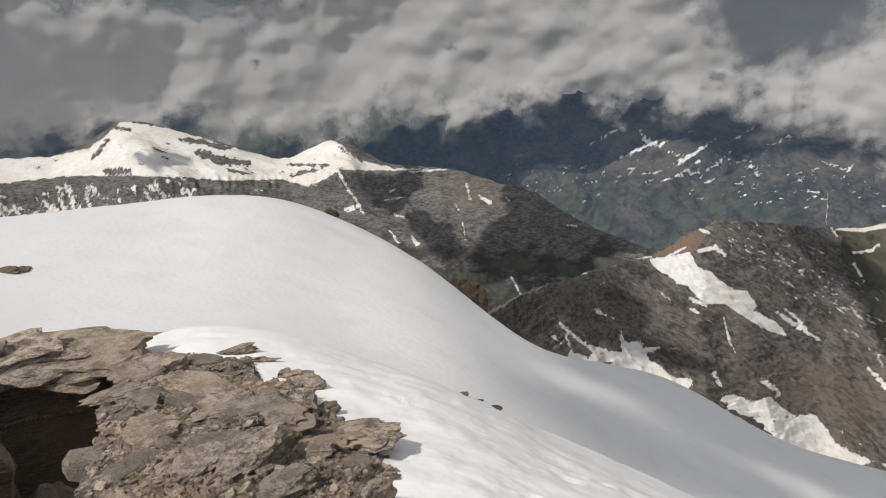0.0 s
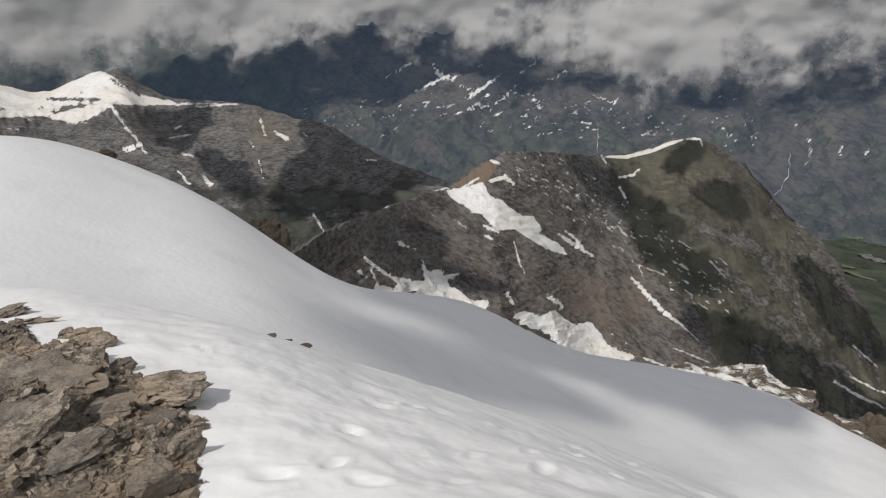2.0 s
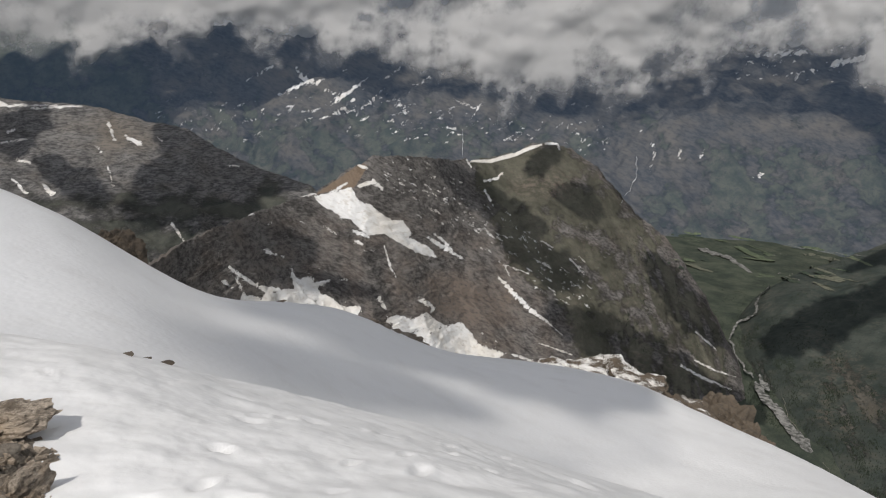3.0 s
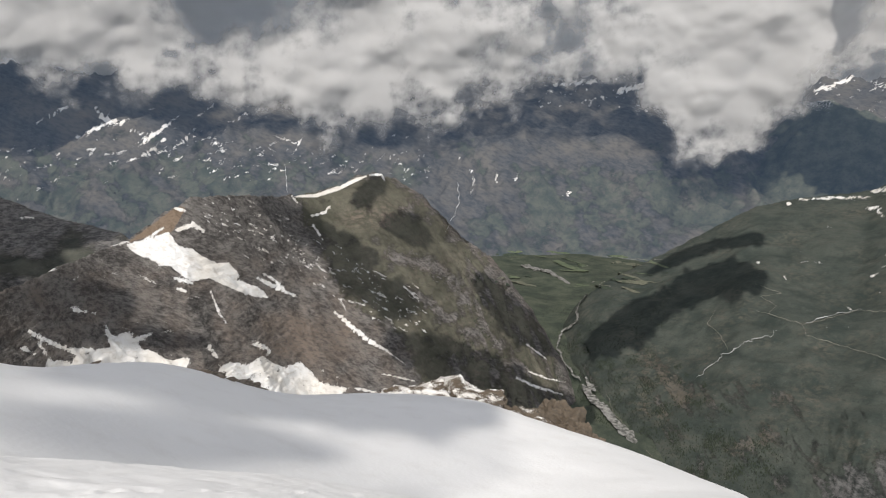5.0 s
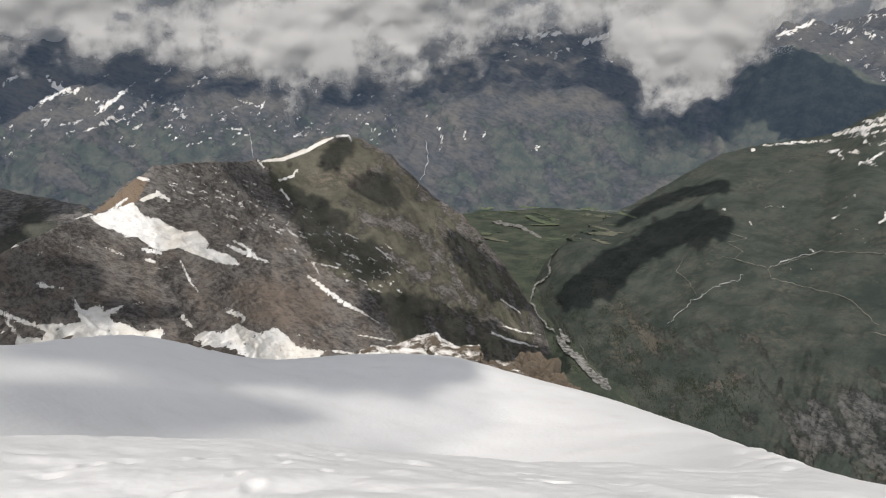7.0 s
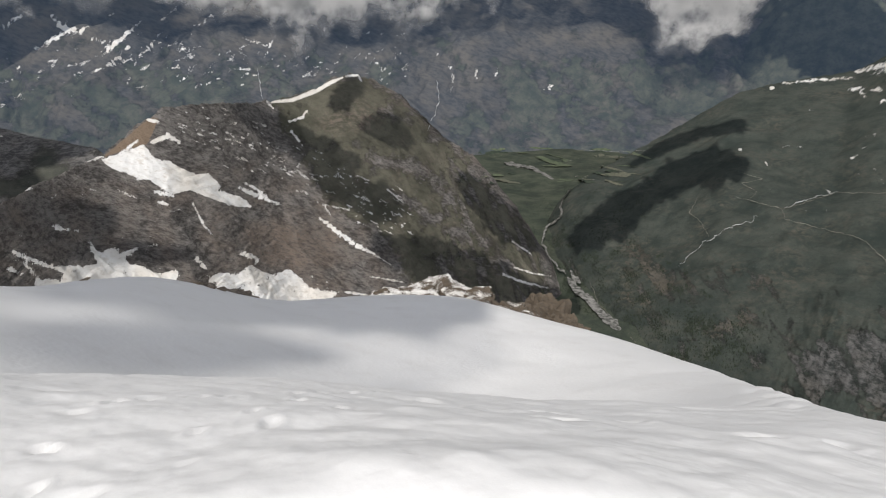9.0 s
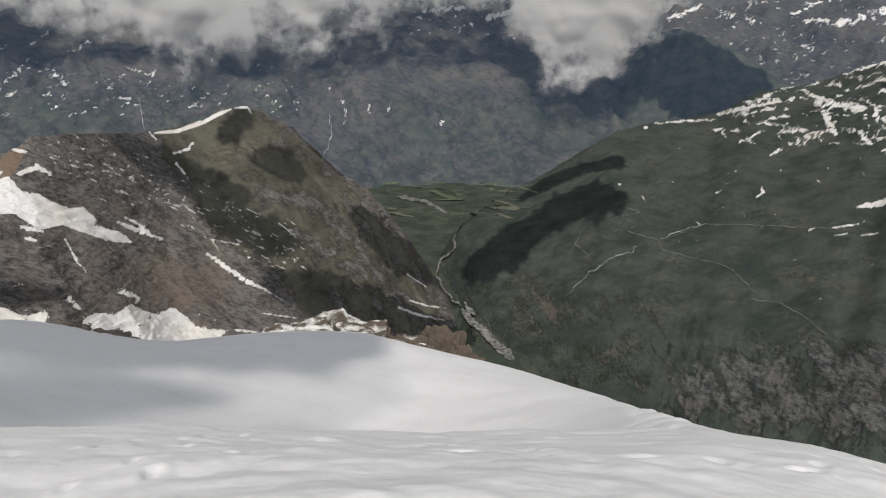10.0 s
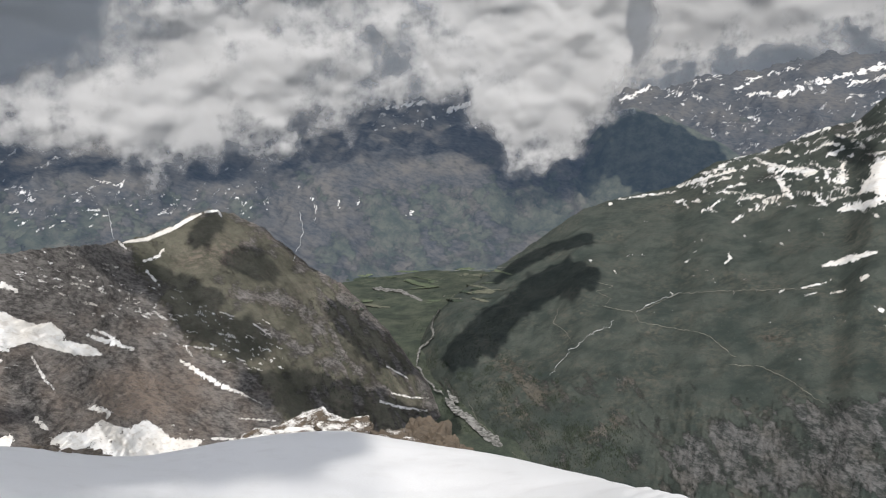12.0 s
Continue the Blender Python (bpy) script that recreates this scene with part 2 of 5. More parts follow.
def patch(az, el, pts, amount=0.1):
    """How deep, in degrees, a point lies inside an outline of (az, el)."""
    az, el = ragged(az, el, amount)
    d, odd = np.full(az.shape, 99.0), np.zeros(az.shape, bool)
    for (a1, e1), (a2, e2) in zip(pts, pts[1:] + pts[:1]):
        dx, dy = a2 - a1, e2 - e1
        t = np.clip(((az - a1) * dx + (el - e1) * dy) / (dx * dx + dy * dy + 1e-9), 0, 1)
        d = np.minimum(d, np.hypot(az - a1 - t * dx, el - e1 - t * dy))
        odd ^= ((e1 > el) != (e2 > el)) & (az < dx * (el - e1) / (dy + 1e-12) + a1)
    return np.where(odd, d, -d)


def cover_of(*depths):
    """Snow from depths in degrees: 0.5 at the edge."""
    best = depths[0]
    for d in depths[1:]:
        best = np.maximum(best, d)
    return np.clip(0.5 + 6 * best, -0.6, 1.4)


def dashes(seed, count, where, long, thin, lean):
    """Small strokes at random places: where(g) gives az, el or None."""
    g = random.Random(seed)
    rows = []
    while len(rows) < count:
        spot = where(g)
        if spot:
            d = g.uniform(*long) * g.random() + 0.06
            k = g.uniform(*lean)
            w = g.uniform(*thin)
            rows.append([(spot[0], spot[1], w * 0.3), (spot[0] + d * 0.5, spot[1] + d * k * g.uniform(0.3, 0.7), w), (spot[0] + d, spot[1] + d * k, w * g.uniform(0.1, 0.7))])
    return rows


def landform(name, label, material, az0, az1, daz, crest, foot, front, back, bend, rough, cell, jag, seed, cover, fall=0.35, detail=None):
    """A mountain: its foot and crest by bearing (az, r, el), a bent slope with spurs between them and a far side."""
    az = np.arange(az0, az1 + daz / 2, daz)
    rc, ec = smooth(table(crest, az, 1), 1.5 / daz, 0), table(crest, az, 2)
    ec = smooth(ec, 0.25 / daz, 0)
    rf, ef = smooth(table(foot, az, 1), 1.5 / daz, 0), smooth(table(foot, az, 2), 1.0 / daz, 0)
    zc, zf = EYE + rc * np.tan(np.radians(ec)), EYE + rf * np.tan(np.radians(ef))
    zf = np.minimum(zf, -(475 + 0.075 * np.minimum(rf, 3500)))
    # rows spread evenly as seen from the summit
    even, dense = np.linspace(0, 1, front), np.linspace(0, 1, 900)
    S = np.empty((len(az), front))
    for i in range(len(az)):
        e = np.maximum.accumulate(np.arctan2(zf[i] + (zc[i] - zf[i]) * dense ** bend - EYE, rf[i] + (rc[i] - rf[i]) * dense)) + dense * 1e-6
        S[i] = 0.85 * np.interp(e[0] + (e[-1] - e[0]) * even, e, dense) + 0.15 * even
    A = np.repeat(az[:, None], front, 1)
    r = rf[:, None] + (rc - rf)[:, None] * S
    z = zf[:, None] + (zc - zf)[:, None] * S ** bend
    z = z + (rc * np.radians(jag * fbm(az * 0.9, az * 0 + seed, 6, seed, 0.62)))[:, None] * S ** 45
    zc = z[:, -1]
    t = np.linspace(0, 1, back + 1)[1:]
    rb = rc[:, None] * (1 + fall * t)
    zb = zc[:, None] - (rb - rc[:, None]) * 0.55 * (0.5 + 0.5 * t)
    r, z = np.hstack([r, rb]), np.hstack([z, zb])
    A = np.hstack([A, np.repeat(az[:, None], back, 1)])
    S = np.hstack([S, np.repeat((1 + t)[None], len(az), 0)])
    x, y = r * np.sin(np.radians(A)), r * np.cos(np.radians(A))
    wx, wy = x + cell * 0.5 * fbm(x / cell, y / cell, 3, seed + 5), y + cell * 0.5 * fbm(x / cell, y / cell, 3, seed + 9)
    env = np.where(S <= 1, np.clip(4 * S * (1 - S), 0, 1) ** 0.7 * 0.95 + 0.05, 0.05 + 0.9 * np.clip(S - 1, 0, 1))
    z = z + rough * env * (ridged(wx / cell, wy / cell, 4 + (cell > 250) + (cell > 500), seed, 0.45) - 0.45)
    if detail:
        z = z + env * detail(A, np.degrees(np.arctan2(z - EYE, r)), x, y, z)
    el = np.degrees(np.arctan2(z - EYE, r))
    fields = cover(A, el, x, y, S)
    me = grid_mesh(name, x, y, z, list(zip(("snow", "green", "warm"), fields)))
    me.materials.append(material)
    ob = tagged(new(name, me), label, "mountain", kind="structure")
    SURFACES[name] = (az, r[:, :front], z[:, :front])
    return ob


def drop(name, az, el):
    """The place on a landform that is seen from the summit at this bearing and height angle."""
    azs, r, z = SURFACES[name]
    k = int(np.clip(np.searchsorted(azs, az), 0, len(azs) - 1))
    e = np.degrees(np.arctan2(z[k] - EYE, r[k]))
    hit = np.nonzero(e >= el)[0]
    j = hit[0] if len(hit) else int(np.argmax(e))
    return Vector((r[k, j] * math.sin(radians(az)), r[k, j] * math.cos(radians(az)), z[k, j]))


def beds(x, y, z, lie, thick, long, seed):
    """Ledges of tilted beds: sharp steps across the bed's normal, broken along it."""
    across = x * lie[0] + y * lie[1] + z * lie[2]
    along = x * 0.9 - y * 0.42
    return ridged(across / thick + 0.5 * fbm(along / long, across / (4 * thick), 3, seed), along / long, 4, seed + 1, 0.55) - 0.5


# the valley ground, one sheet to the horizon
gaz = np.radians(np.arange(0, 360, 1.0))
gr = np.geomspace(190, 14000, 220)
GR, GA = np.meshgrid(gr, gaz)
gx, gy = GR * np.sin(GA), GR * np.cos(GA)
gz = -(455 + 0.075 * np.minimum(GR, 3500)) + 12 * fbm(gx / 300, gy / 300, 4, 3)
me = grid_mesh("ground", gx, gy, gz, [("snow", -1), ("green", 0.9 + 0.5 * fbm(gx / 120, gy / 120, 4, 6)), ("warm", 0.2 + 0.5 * fbm(gx / 200, gy / 200, 3, 5))], wrap=True)
me.materials.append(VALLEY)
tagged(new("ground", me), "green valley floor with meadows far below the summit", "ground", kind="structure")


def left_cover(az, el, x, y, s):
    cap = patch(az, el, [(-45.05, -4.37), (-36.79, -4.12), (-32.83, -3.57), (-29.34, -3.69), (-27.07, -3.29), (-24.73, -1.43), (-20.2, -2.35), (-16.51, -3.98), (-13.91, -4.7), (-12.05, -4.18), (-9.23, -3.14), (-6.55, -5.33), (-3.73, -6.04), (0.58, -6.26), (-4.69, -6.2), (-8.47, -5.96), (-9.69, -6.75), (-11.35, -7.23), (-13.15, -6.58), (-17.61, -6.41), (-20.58, -5.99), (-24.24, -5.61), (-28.82, -5.26), (-33.1, -5.42), (-37.03, -5.62), (-45.48, -6.7)], 0.12)
    bare = chains(az, el, [[(-26.99, -4.14, 0.12), (-25.87, -2.85, 0.21)], [(-25.17, -1.88, 0.17), (-24.23, -2.17, 0.12)], [(-22.79, -3.53, 0.12), (-22.02, -3.92, 0.12)], [(-20.69, -3.03, 0.17), (-19.45, -3.18, 0.25), (-17.37, -3.81, 0.25)], [(-19.53, -4.06, 0.25), (-17.89, -4.81, 0.42), (-15.73, -5.15, 0.25)], [(-26.33, -5.03, 0.21), (-24.6, -5.24, 0.25)], [(-12.6, -5.4, 0.12), (-9.38, -5.64, 0.12)], [(-9.7, -3.35, 0.17), (-8.55, -3.44, 0.12)], [(-8.36, -4.19, 0.12), (-6.55, -5.33, 0.08)], [(-21.85, -6.13, 0.12), (-20.17, -6.16, 0.21)], [(-12.44, -6.34, 0.17), (-10.33, -5.88, 0.17)], [(-17.53, -5.51, 0.12), (-15.8, -5.97, 0.12)]], 0.16)
    speck = chains(az, el, dashes(5, 60, lambda g: (g.uniform(-31, -6), g.uniform(-6.3, -3)), (0.1, 0.5), (0.03, 0.09), (-0.7, 0.2)), 0.1)
    cap = np.minimum(cap, np.minimum(-bare, -speck))
    cliff = dashes(6, 170, lambda g: (g.uniform(-42, -20), g.uniform(-8.0, -5.8)), (0.15, 0.5), (0.07, 0.18), (-5, -1.5)) + dashes(7, 70, lambda g: (g.uniform(-41, -10), g.uniform(-8.3, -6.1)), (0.3, 1.4), (0.04, 0.1), (-0.15, 0.15))
    runs = chains(az, el, [[(-8.56, -5.96, 0.12), (-7.99, -7.39, 0.12), (-7.2, -8.61, 0.12), (-6.69, -9.73, 0.12)], [(-8.1, -9.37, 0.25), (-6.99, -9.1, 0.17)], [(-2.55, -6.41, 0.08), (0.58, -6.26, 0.08)], [(2.24, -7.49, 0.12), (2.55, -8.78, 0.12)], [(3.33, -8.6, 0.12), (4.39, -9.19, 0.21)], [(1.24, -9.13, 0.08), (1.56, -9.72, 0.08)], [(1.84, -10.82, 0.08), (2.1, -12.27, 0.04)], [(5.59, -8.73, 0.08), (5.93, -9.02, 0.08)], [(-4.44, -11.26, 0.12), (-3.75, -12.34, 0.12)], [(-2.51, -11.91, 0.17), (-2.14, -12.5, 0.21)], [(6.06, -15.42, 0.12), (7.04, -17.32, 0.08)], [(10.77, -11.02, 0.08), (11.57, -11.1, 0.08)], [(-4.81, -8.71, 0.08), (-3.11, -8.53, 0.08)], [(-3.89, -9.94, 0.12), (-3.17, -10.2, 0.12)], [(-4.29, -8.01, 0.08), (-3.8, -7.79, 0.08)]], 0.06)
    snow = cover_of(cap, chains(az, el, cliff, 0.12), runs)
    green = step(-11, -14.5, el) * 0.45 + 0.1 + 0.5 * fbm(az * 0.4, el * 0.8, 4, 44)
    warm = 0.1 + 0.7 * np.exp(-((az - 2.5) / 2.2) ** 2 - ((el + 8.5) / 1.6) ** 2) + 0.4 * fbm(az * 0.5, el, 3, 45)
    return snow, green, warm


landform("mountain_plateau", "snow-capped plateau mountain with dark cliff bands", LEFT, -46, 19, 0.15,
    [(-62, 2700, -5), (-39.9, 2600, -4.7), (-35.2, 2600, -3.7), (-29.8, 2560, -3.8), (-27.3, 2530, -3.0), (-25.2, 2500, -1.55), (-23.2, 2500, -1.5), (-20.6, 2480, -2.5), (-17, 2450, -3.6), (-13.6, 2420, -4.9), (-12.2, 2400, -4.85), (-11, 2380, -4.2),
     (-8.8, 2350, -3.5), (-7.6, 2340, -3.4), (-6.2, 2300, -4.7), (-4.2, 2250, -5.75), (0.5, 2100, -6.2), (2, 2080, -6.5), (5, 2000, -7.5), (7.7, 1950, -8.0), (9.9, 1850, -9.6), (13.1, 1720, -11.3), (17.6, 1560, -12.9), (19, 1500, -15)],
    [(-62, 1000, -26), (-10, 1000, -26), (5, 850, -27), (19, 1000, -24)], 270, 20, 0.9, 70, 380, 0.12, 11, left_cover,
    detail=lambda az, el, x, y, z: 16 * (ridged(x / 150, y / 150, 5, 12, 0.55) - 0.5) + 26 * step(-5.8, -6.6, el) * step(-8, -6.6, el) * (ridged(az * 1.6, el * 0.3, 4, 13) - 0.5))


def ridge_cover(az, el, x, y, s):
    big = patch(az, el, [(17.59, -13.66), (19.11, -13.4), (20.81, -12.91), (21.11, -13.56), (21.51, -14.09), (22.53, -14.42), (23.24, -15.02), (24.35, -15.72), (25.25, -15.67), (26.06, -16.57), (25.87, -17.1), (26.66, -17.45), (27.99, -18.12), (28.4, -18.81), (26.57, -18.45), (25.36, -17.78), (24.5, -17.32), (23.57, -16.86), (22.25, -16.94), (21.45, -16.44), (20.78, -15.65), (19.88, -15.46), (19.2, -14.94), (18.54, -14.68), (18, -14.18)], 0.1)
    near_a = patch(az, el, [(15.46, -19.57), (16.12, -20.55), (17.18, -20.31), (17.51, -20.88), (18.88, -20.68), (18.58, -21.06), (17.67, -21.26), (18.02, -21.75), (19.02, -22.23), (19.48, -22.66), (20.14, -22.98), (21.58, -22.78), (21.73, -23.33), (20.98, -24), (18.38, -23.76), (15.13, -23.12), (11.02, -22.01), (11.3, -21.45), (12.92, -22.02), (13.18, -21.66), (12.53, -20.9), (13.48, -20.97), (14.6, -21.32), (15.59, -21.39), (15.53, -20.44)], 0.16)
    near_b = patch(az, el, [(23.77, -24.22), (24.66, -23.67), (26.52, -23.92), (27.51, -23.49), (29.36, -24.47), (30.86, -24.16), (31.8, -24.94), (32.74, -25.94), (33.73, -26.25), (35.26, -26.5), (33.66, -27.39), (30.6, -27.55), (27.65, -27.2), (25.85, -25.85), (24.06, -24.93)], 0.16)
    tails = chains(az, el, [[(27.52, -17.07, 0.12), (28.94, -17.84, 0.25), (30.77, -18.82, 0.08)], [(28.1, -16.75, 0.12), (29.65, -17.9, 0.12)], [(21, -16.65, 0.17), (22.24, -17.07, 0.17)], [(21.11, -17.47, 0.12), (21.74, -17.68, 0.12)], [(10.68, -15.38, 0.12), (11.79, -15.08, 0.12), (12.52, -15.03, 0.08)], [(13, -14.32, 0.04), (15.32, -13.8, 0.05), (17.69, -13.5, 0.12)], [(18.98, -13.43, 0.12), (20.43, -12.61, 0.12)], [(21.47, -11.12, 0.17), (22.19, -11.36, 0.1)], [(21.52, -12.85, 0.17), (22.66, -12.46, 0.25), (23.53, -13.07, 0.12)], [(23.68, -17.91, 0.06), (24.18, -19.55, 0.12), (24.76, -20.53, 0.06)]], 0.05)
    lower = chains(az, el, [[(10.31, -19.31, 0.17), (11.34, -20.1, 0.17), (12.69, -21.06, 0.17)], [(10.79, -20.11, 0.12), (11.32, -21.34, 0.12)], [(23.2, -22.35, 0.21), (23.79, -23.19, 0.17)], [(26.9, -22.37, 0.25), (28.28, -22.98, 0.17), (28, -23.36, 0.12)], [(13.46, -18.15, 0.21), (14.25, -18.47, 0.12)], [(14.7, -18.59, 0.08), (14.85, -18.61, 0.08)], [(19.65, -20.67, 0.06), (20.59, -20.72, 0.06)], [(18.36, -16.1, 0.08), (19.49, -16.95, 0.08)], [(9.83, -20.42, 0.21), (10.46, -20.97, 0.12)], [(35.77, -26.54, 0.12), (37.83, -26.93, 0.08)], [(34.08, -20.23, 0.12), (35.51, -21.49, 0.25), (37.22, -22.76, 0.21), (39.23, -23.88, 0.06)], [(34.63, -19.32, 0.12), (34.98, -20.04, 0.08)]], 0.06)
    right = chains(az, el, [[(34.39, -19.07, 0.06), (36.69, -19.71, 0.08)], [(37.98, -23.03, 0.06), (40.5, -24.76, 0.05)], [(38.15, -25.37, 0.08), (41.26, -26.05, 0.06)], [(30.66, -10.43, 0.08), (31.07, -11, 0.08)], [(32.25, -12.13, 0.1), (33.35, -11.85, 0.12), (33.75, -11.39, 0.12)], [(32.34, -12.93, 0.12), (32.91, -13.75, 0.1)], [(40.15, -18.11, 0.08), (41.54, -19.34, 0.05)], [(51.38, -22.59, 0.08), (53.22, -23.68, 0.05)], [(51.72, -24.83, 0.08), (53.55, -25.29, 0.08), (55.1, -25.38, 0.04)], [(50.7, -25.43, 0.1), (52.55, -26.04, 0.12), (54.9, -26.41, 0.06)]], 0.05)
    cornice = chains(az, el, [[(30.97, -10.49, 0.08), (32.73, -10.42, 0.15), (34.63, -9.79, 0.19), (36.17, -9.08, 0.15), (36.94, -8.81, 0.06)], [(37.27, -8.73, 0.1), (38.27, -8.65, 0.12)], [(38.27, -8.79, 0.08), (38.44, -9.17, 0.06)]], 0.02)
    bits = dashes(31, 190, lambda g: (lambda a, e: (a, e) if abs(e + 14.2 + 0.52 * (a - 29)) < g.uniform(0.2, 2.7) else None)(g.uniform(23.5, 42), g.uniform(-22, -10.5)), (0.15, 0.9), (0.025, 0.085), (-0.75, -0.45))
    bits += dashes(32, 26, lambda g: (g.uniform(9, 24), g.uniform(-21, -15.5)), (0.1, 0.6), (0.02, 0.06), (-0.7, 0.1))
    bits += dashes(33, 60, lambda g: (lambda a: (a, -22.6 - 0.2 * (a - 14) + g.uniform(-1.3, 1.5)))(g.uniform(9, 36)), (0.1, 0.6), (0.03, 0.1), (-0.8, -0.2))
    rocks = dashes(34, 120, lambda g: (g.uniform(12, 36), g.uniform(-26.5, -21)), (0.05, 0.5), (0.03, 0.11), (-0.6, 0.3))
    near = np.minimum(np.maximum(near_a, near_b), -chains(az, el, rocks, 0.15))
    snow = cover_of(big, near, tails, lower, right, cornice, chains(az, el, bits, 0.05))
    turf = patch(az, el, [(30.45, -10.05), (38.47, -8.32), (46.17, -14.09), (54.46, -22.9), (56.97, -30.5), (42.02, -27.82), (40.53, -23.59), (38.03, -21.61), (34.17, -18.58), (32.47, -14.72)], 0.5)
    cliffs = chains(az, el, [[(38.73, -15.45, 0.58), (43.43, -16.73, 0.75)], [(40.65, -18.37, 0.42), (44.17, -20.81, 0.42)], [(44.69, -17.93, 0.25), (48.83, -23.14, 0.33)], [(40.8, -11.19, 0.42), (38.33, -12.58, 0.58)], [(47.28, -23.64, 0.25), (50.44, -25.44, 0.21)]], 0.5)
    n = fbm(az * 0.5, el * 0.6, 4, 57)
    green = step(-0.8, 1.2, turf) * (0.95 + 0.7 * n) - 0.75 * step(-0.3, 0.5, cliffs) - 0.1 - 0.45 * step(42, 46, az) * step(0.55, 0.8, ridged((az + 0.55 * el) * 0.8, (el - 0.55 * az) * 0.16, 5, 58))
    brown = patch(az, el, [(17.51, -13.65), (21.66, -10.87), (22.25, -11.18), (21.09, -12.94), (19.12, -13.27)], 0.05)
    warm = 0.25 + 0.5 * n + 2.6 * step(-0.04, 0.1, brown) + 0.75 * np.exp(-((az - 31.5) / 4) ** 2 - ((el + 22.5) / 2.2) ** 2) + 0.5 * np.exp(-((az - 37.5) / 2) ** 2 - ((el + 12) / 1.3) ** 2) - 0.3 * step(-16.5, -13, el) * step(35, 33, az)
    return snow, green, warm


RIDGE_LIE = (0.36, -0.2, 0.91)
landform("mountain_ridge", "dark schist ridge with brown summit and old snow patches", RIDGE, 3.2, 57.5, 0.1,
    [(1, 430, -22), (3.7, 480, -18.8), (7, 560, -17), (10.9, 640, -15.6), (12.8, 680, -14.9), (17.4, 780, -13.5), (20, 820, -11.9), (21.6, 850, -10.9), (22.4, 860, -10.5), (24.5, 890, -10.2),
     (27.4, 960, -10.35), (31, 1120, -10.5), (34.9, 1240, -9.5), (36.2, 1270, -8.8), (38.1, 1300, -8.5), (41, 1320, -9.9), (43.5, 1330, -12.1), (45.4, 1330, -14), (47.8, 1320, -15.4),
     (51.2, 1280, -19.3), (53.9, 1200, -23), (55.8, 1120, -25.8), (57.5, 1040, -28.4)],
    [(1, 240, -34), (20, 400, -38), (40, 620, -38), (50, 800, -35), (54, 880, -32.5), (57.5, 900, -31.6)], 460, 24, 0.85, 28, 190, 0.3, 23, ridge_cover, 0.3,
    detail=lambda az, el, x, y, z: 9 * beds(x, y, z, RIDGE_LIE, 26, 110, 24) + 5 * beds(x, y, z, RIDGE_LIE, 9, 40, 25) + 6 * (ridged(x / 40, y / 40, 4, 26, 0.6) - 0.5))


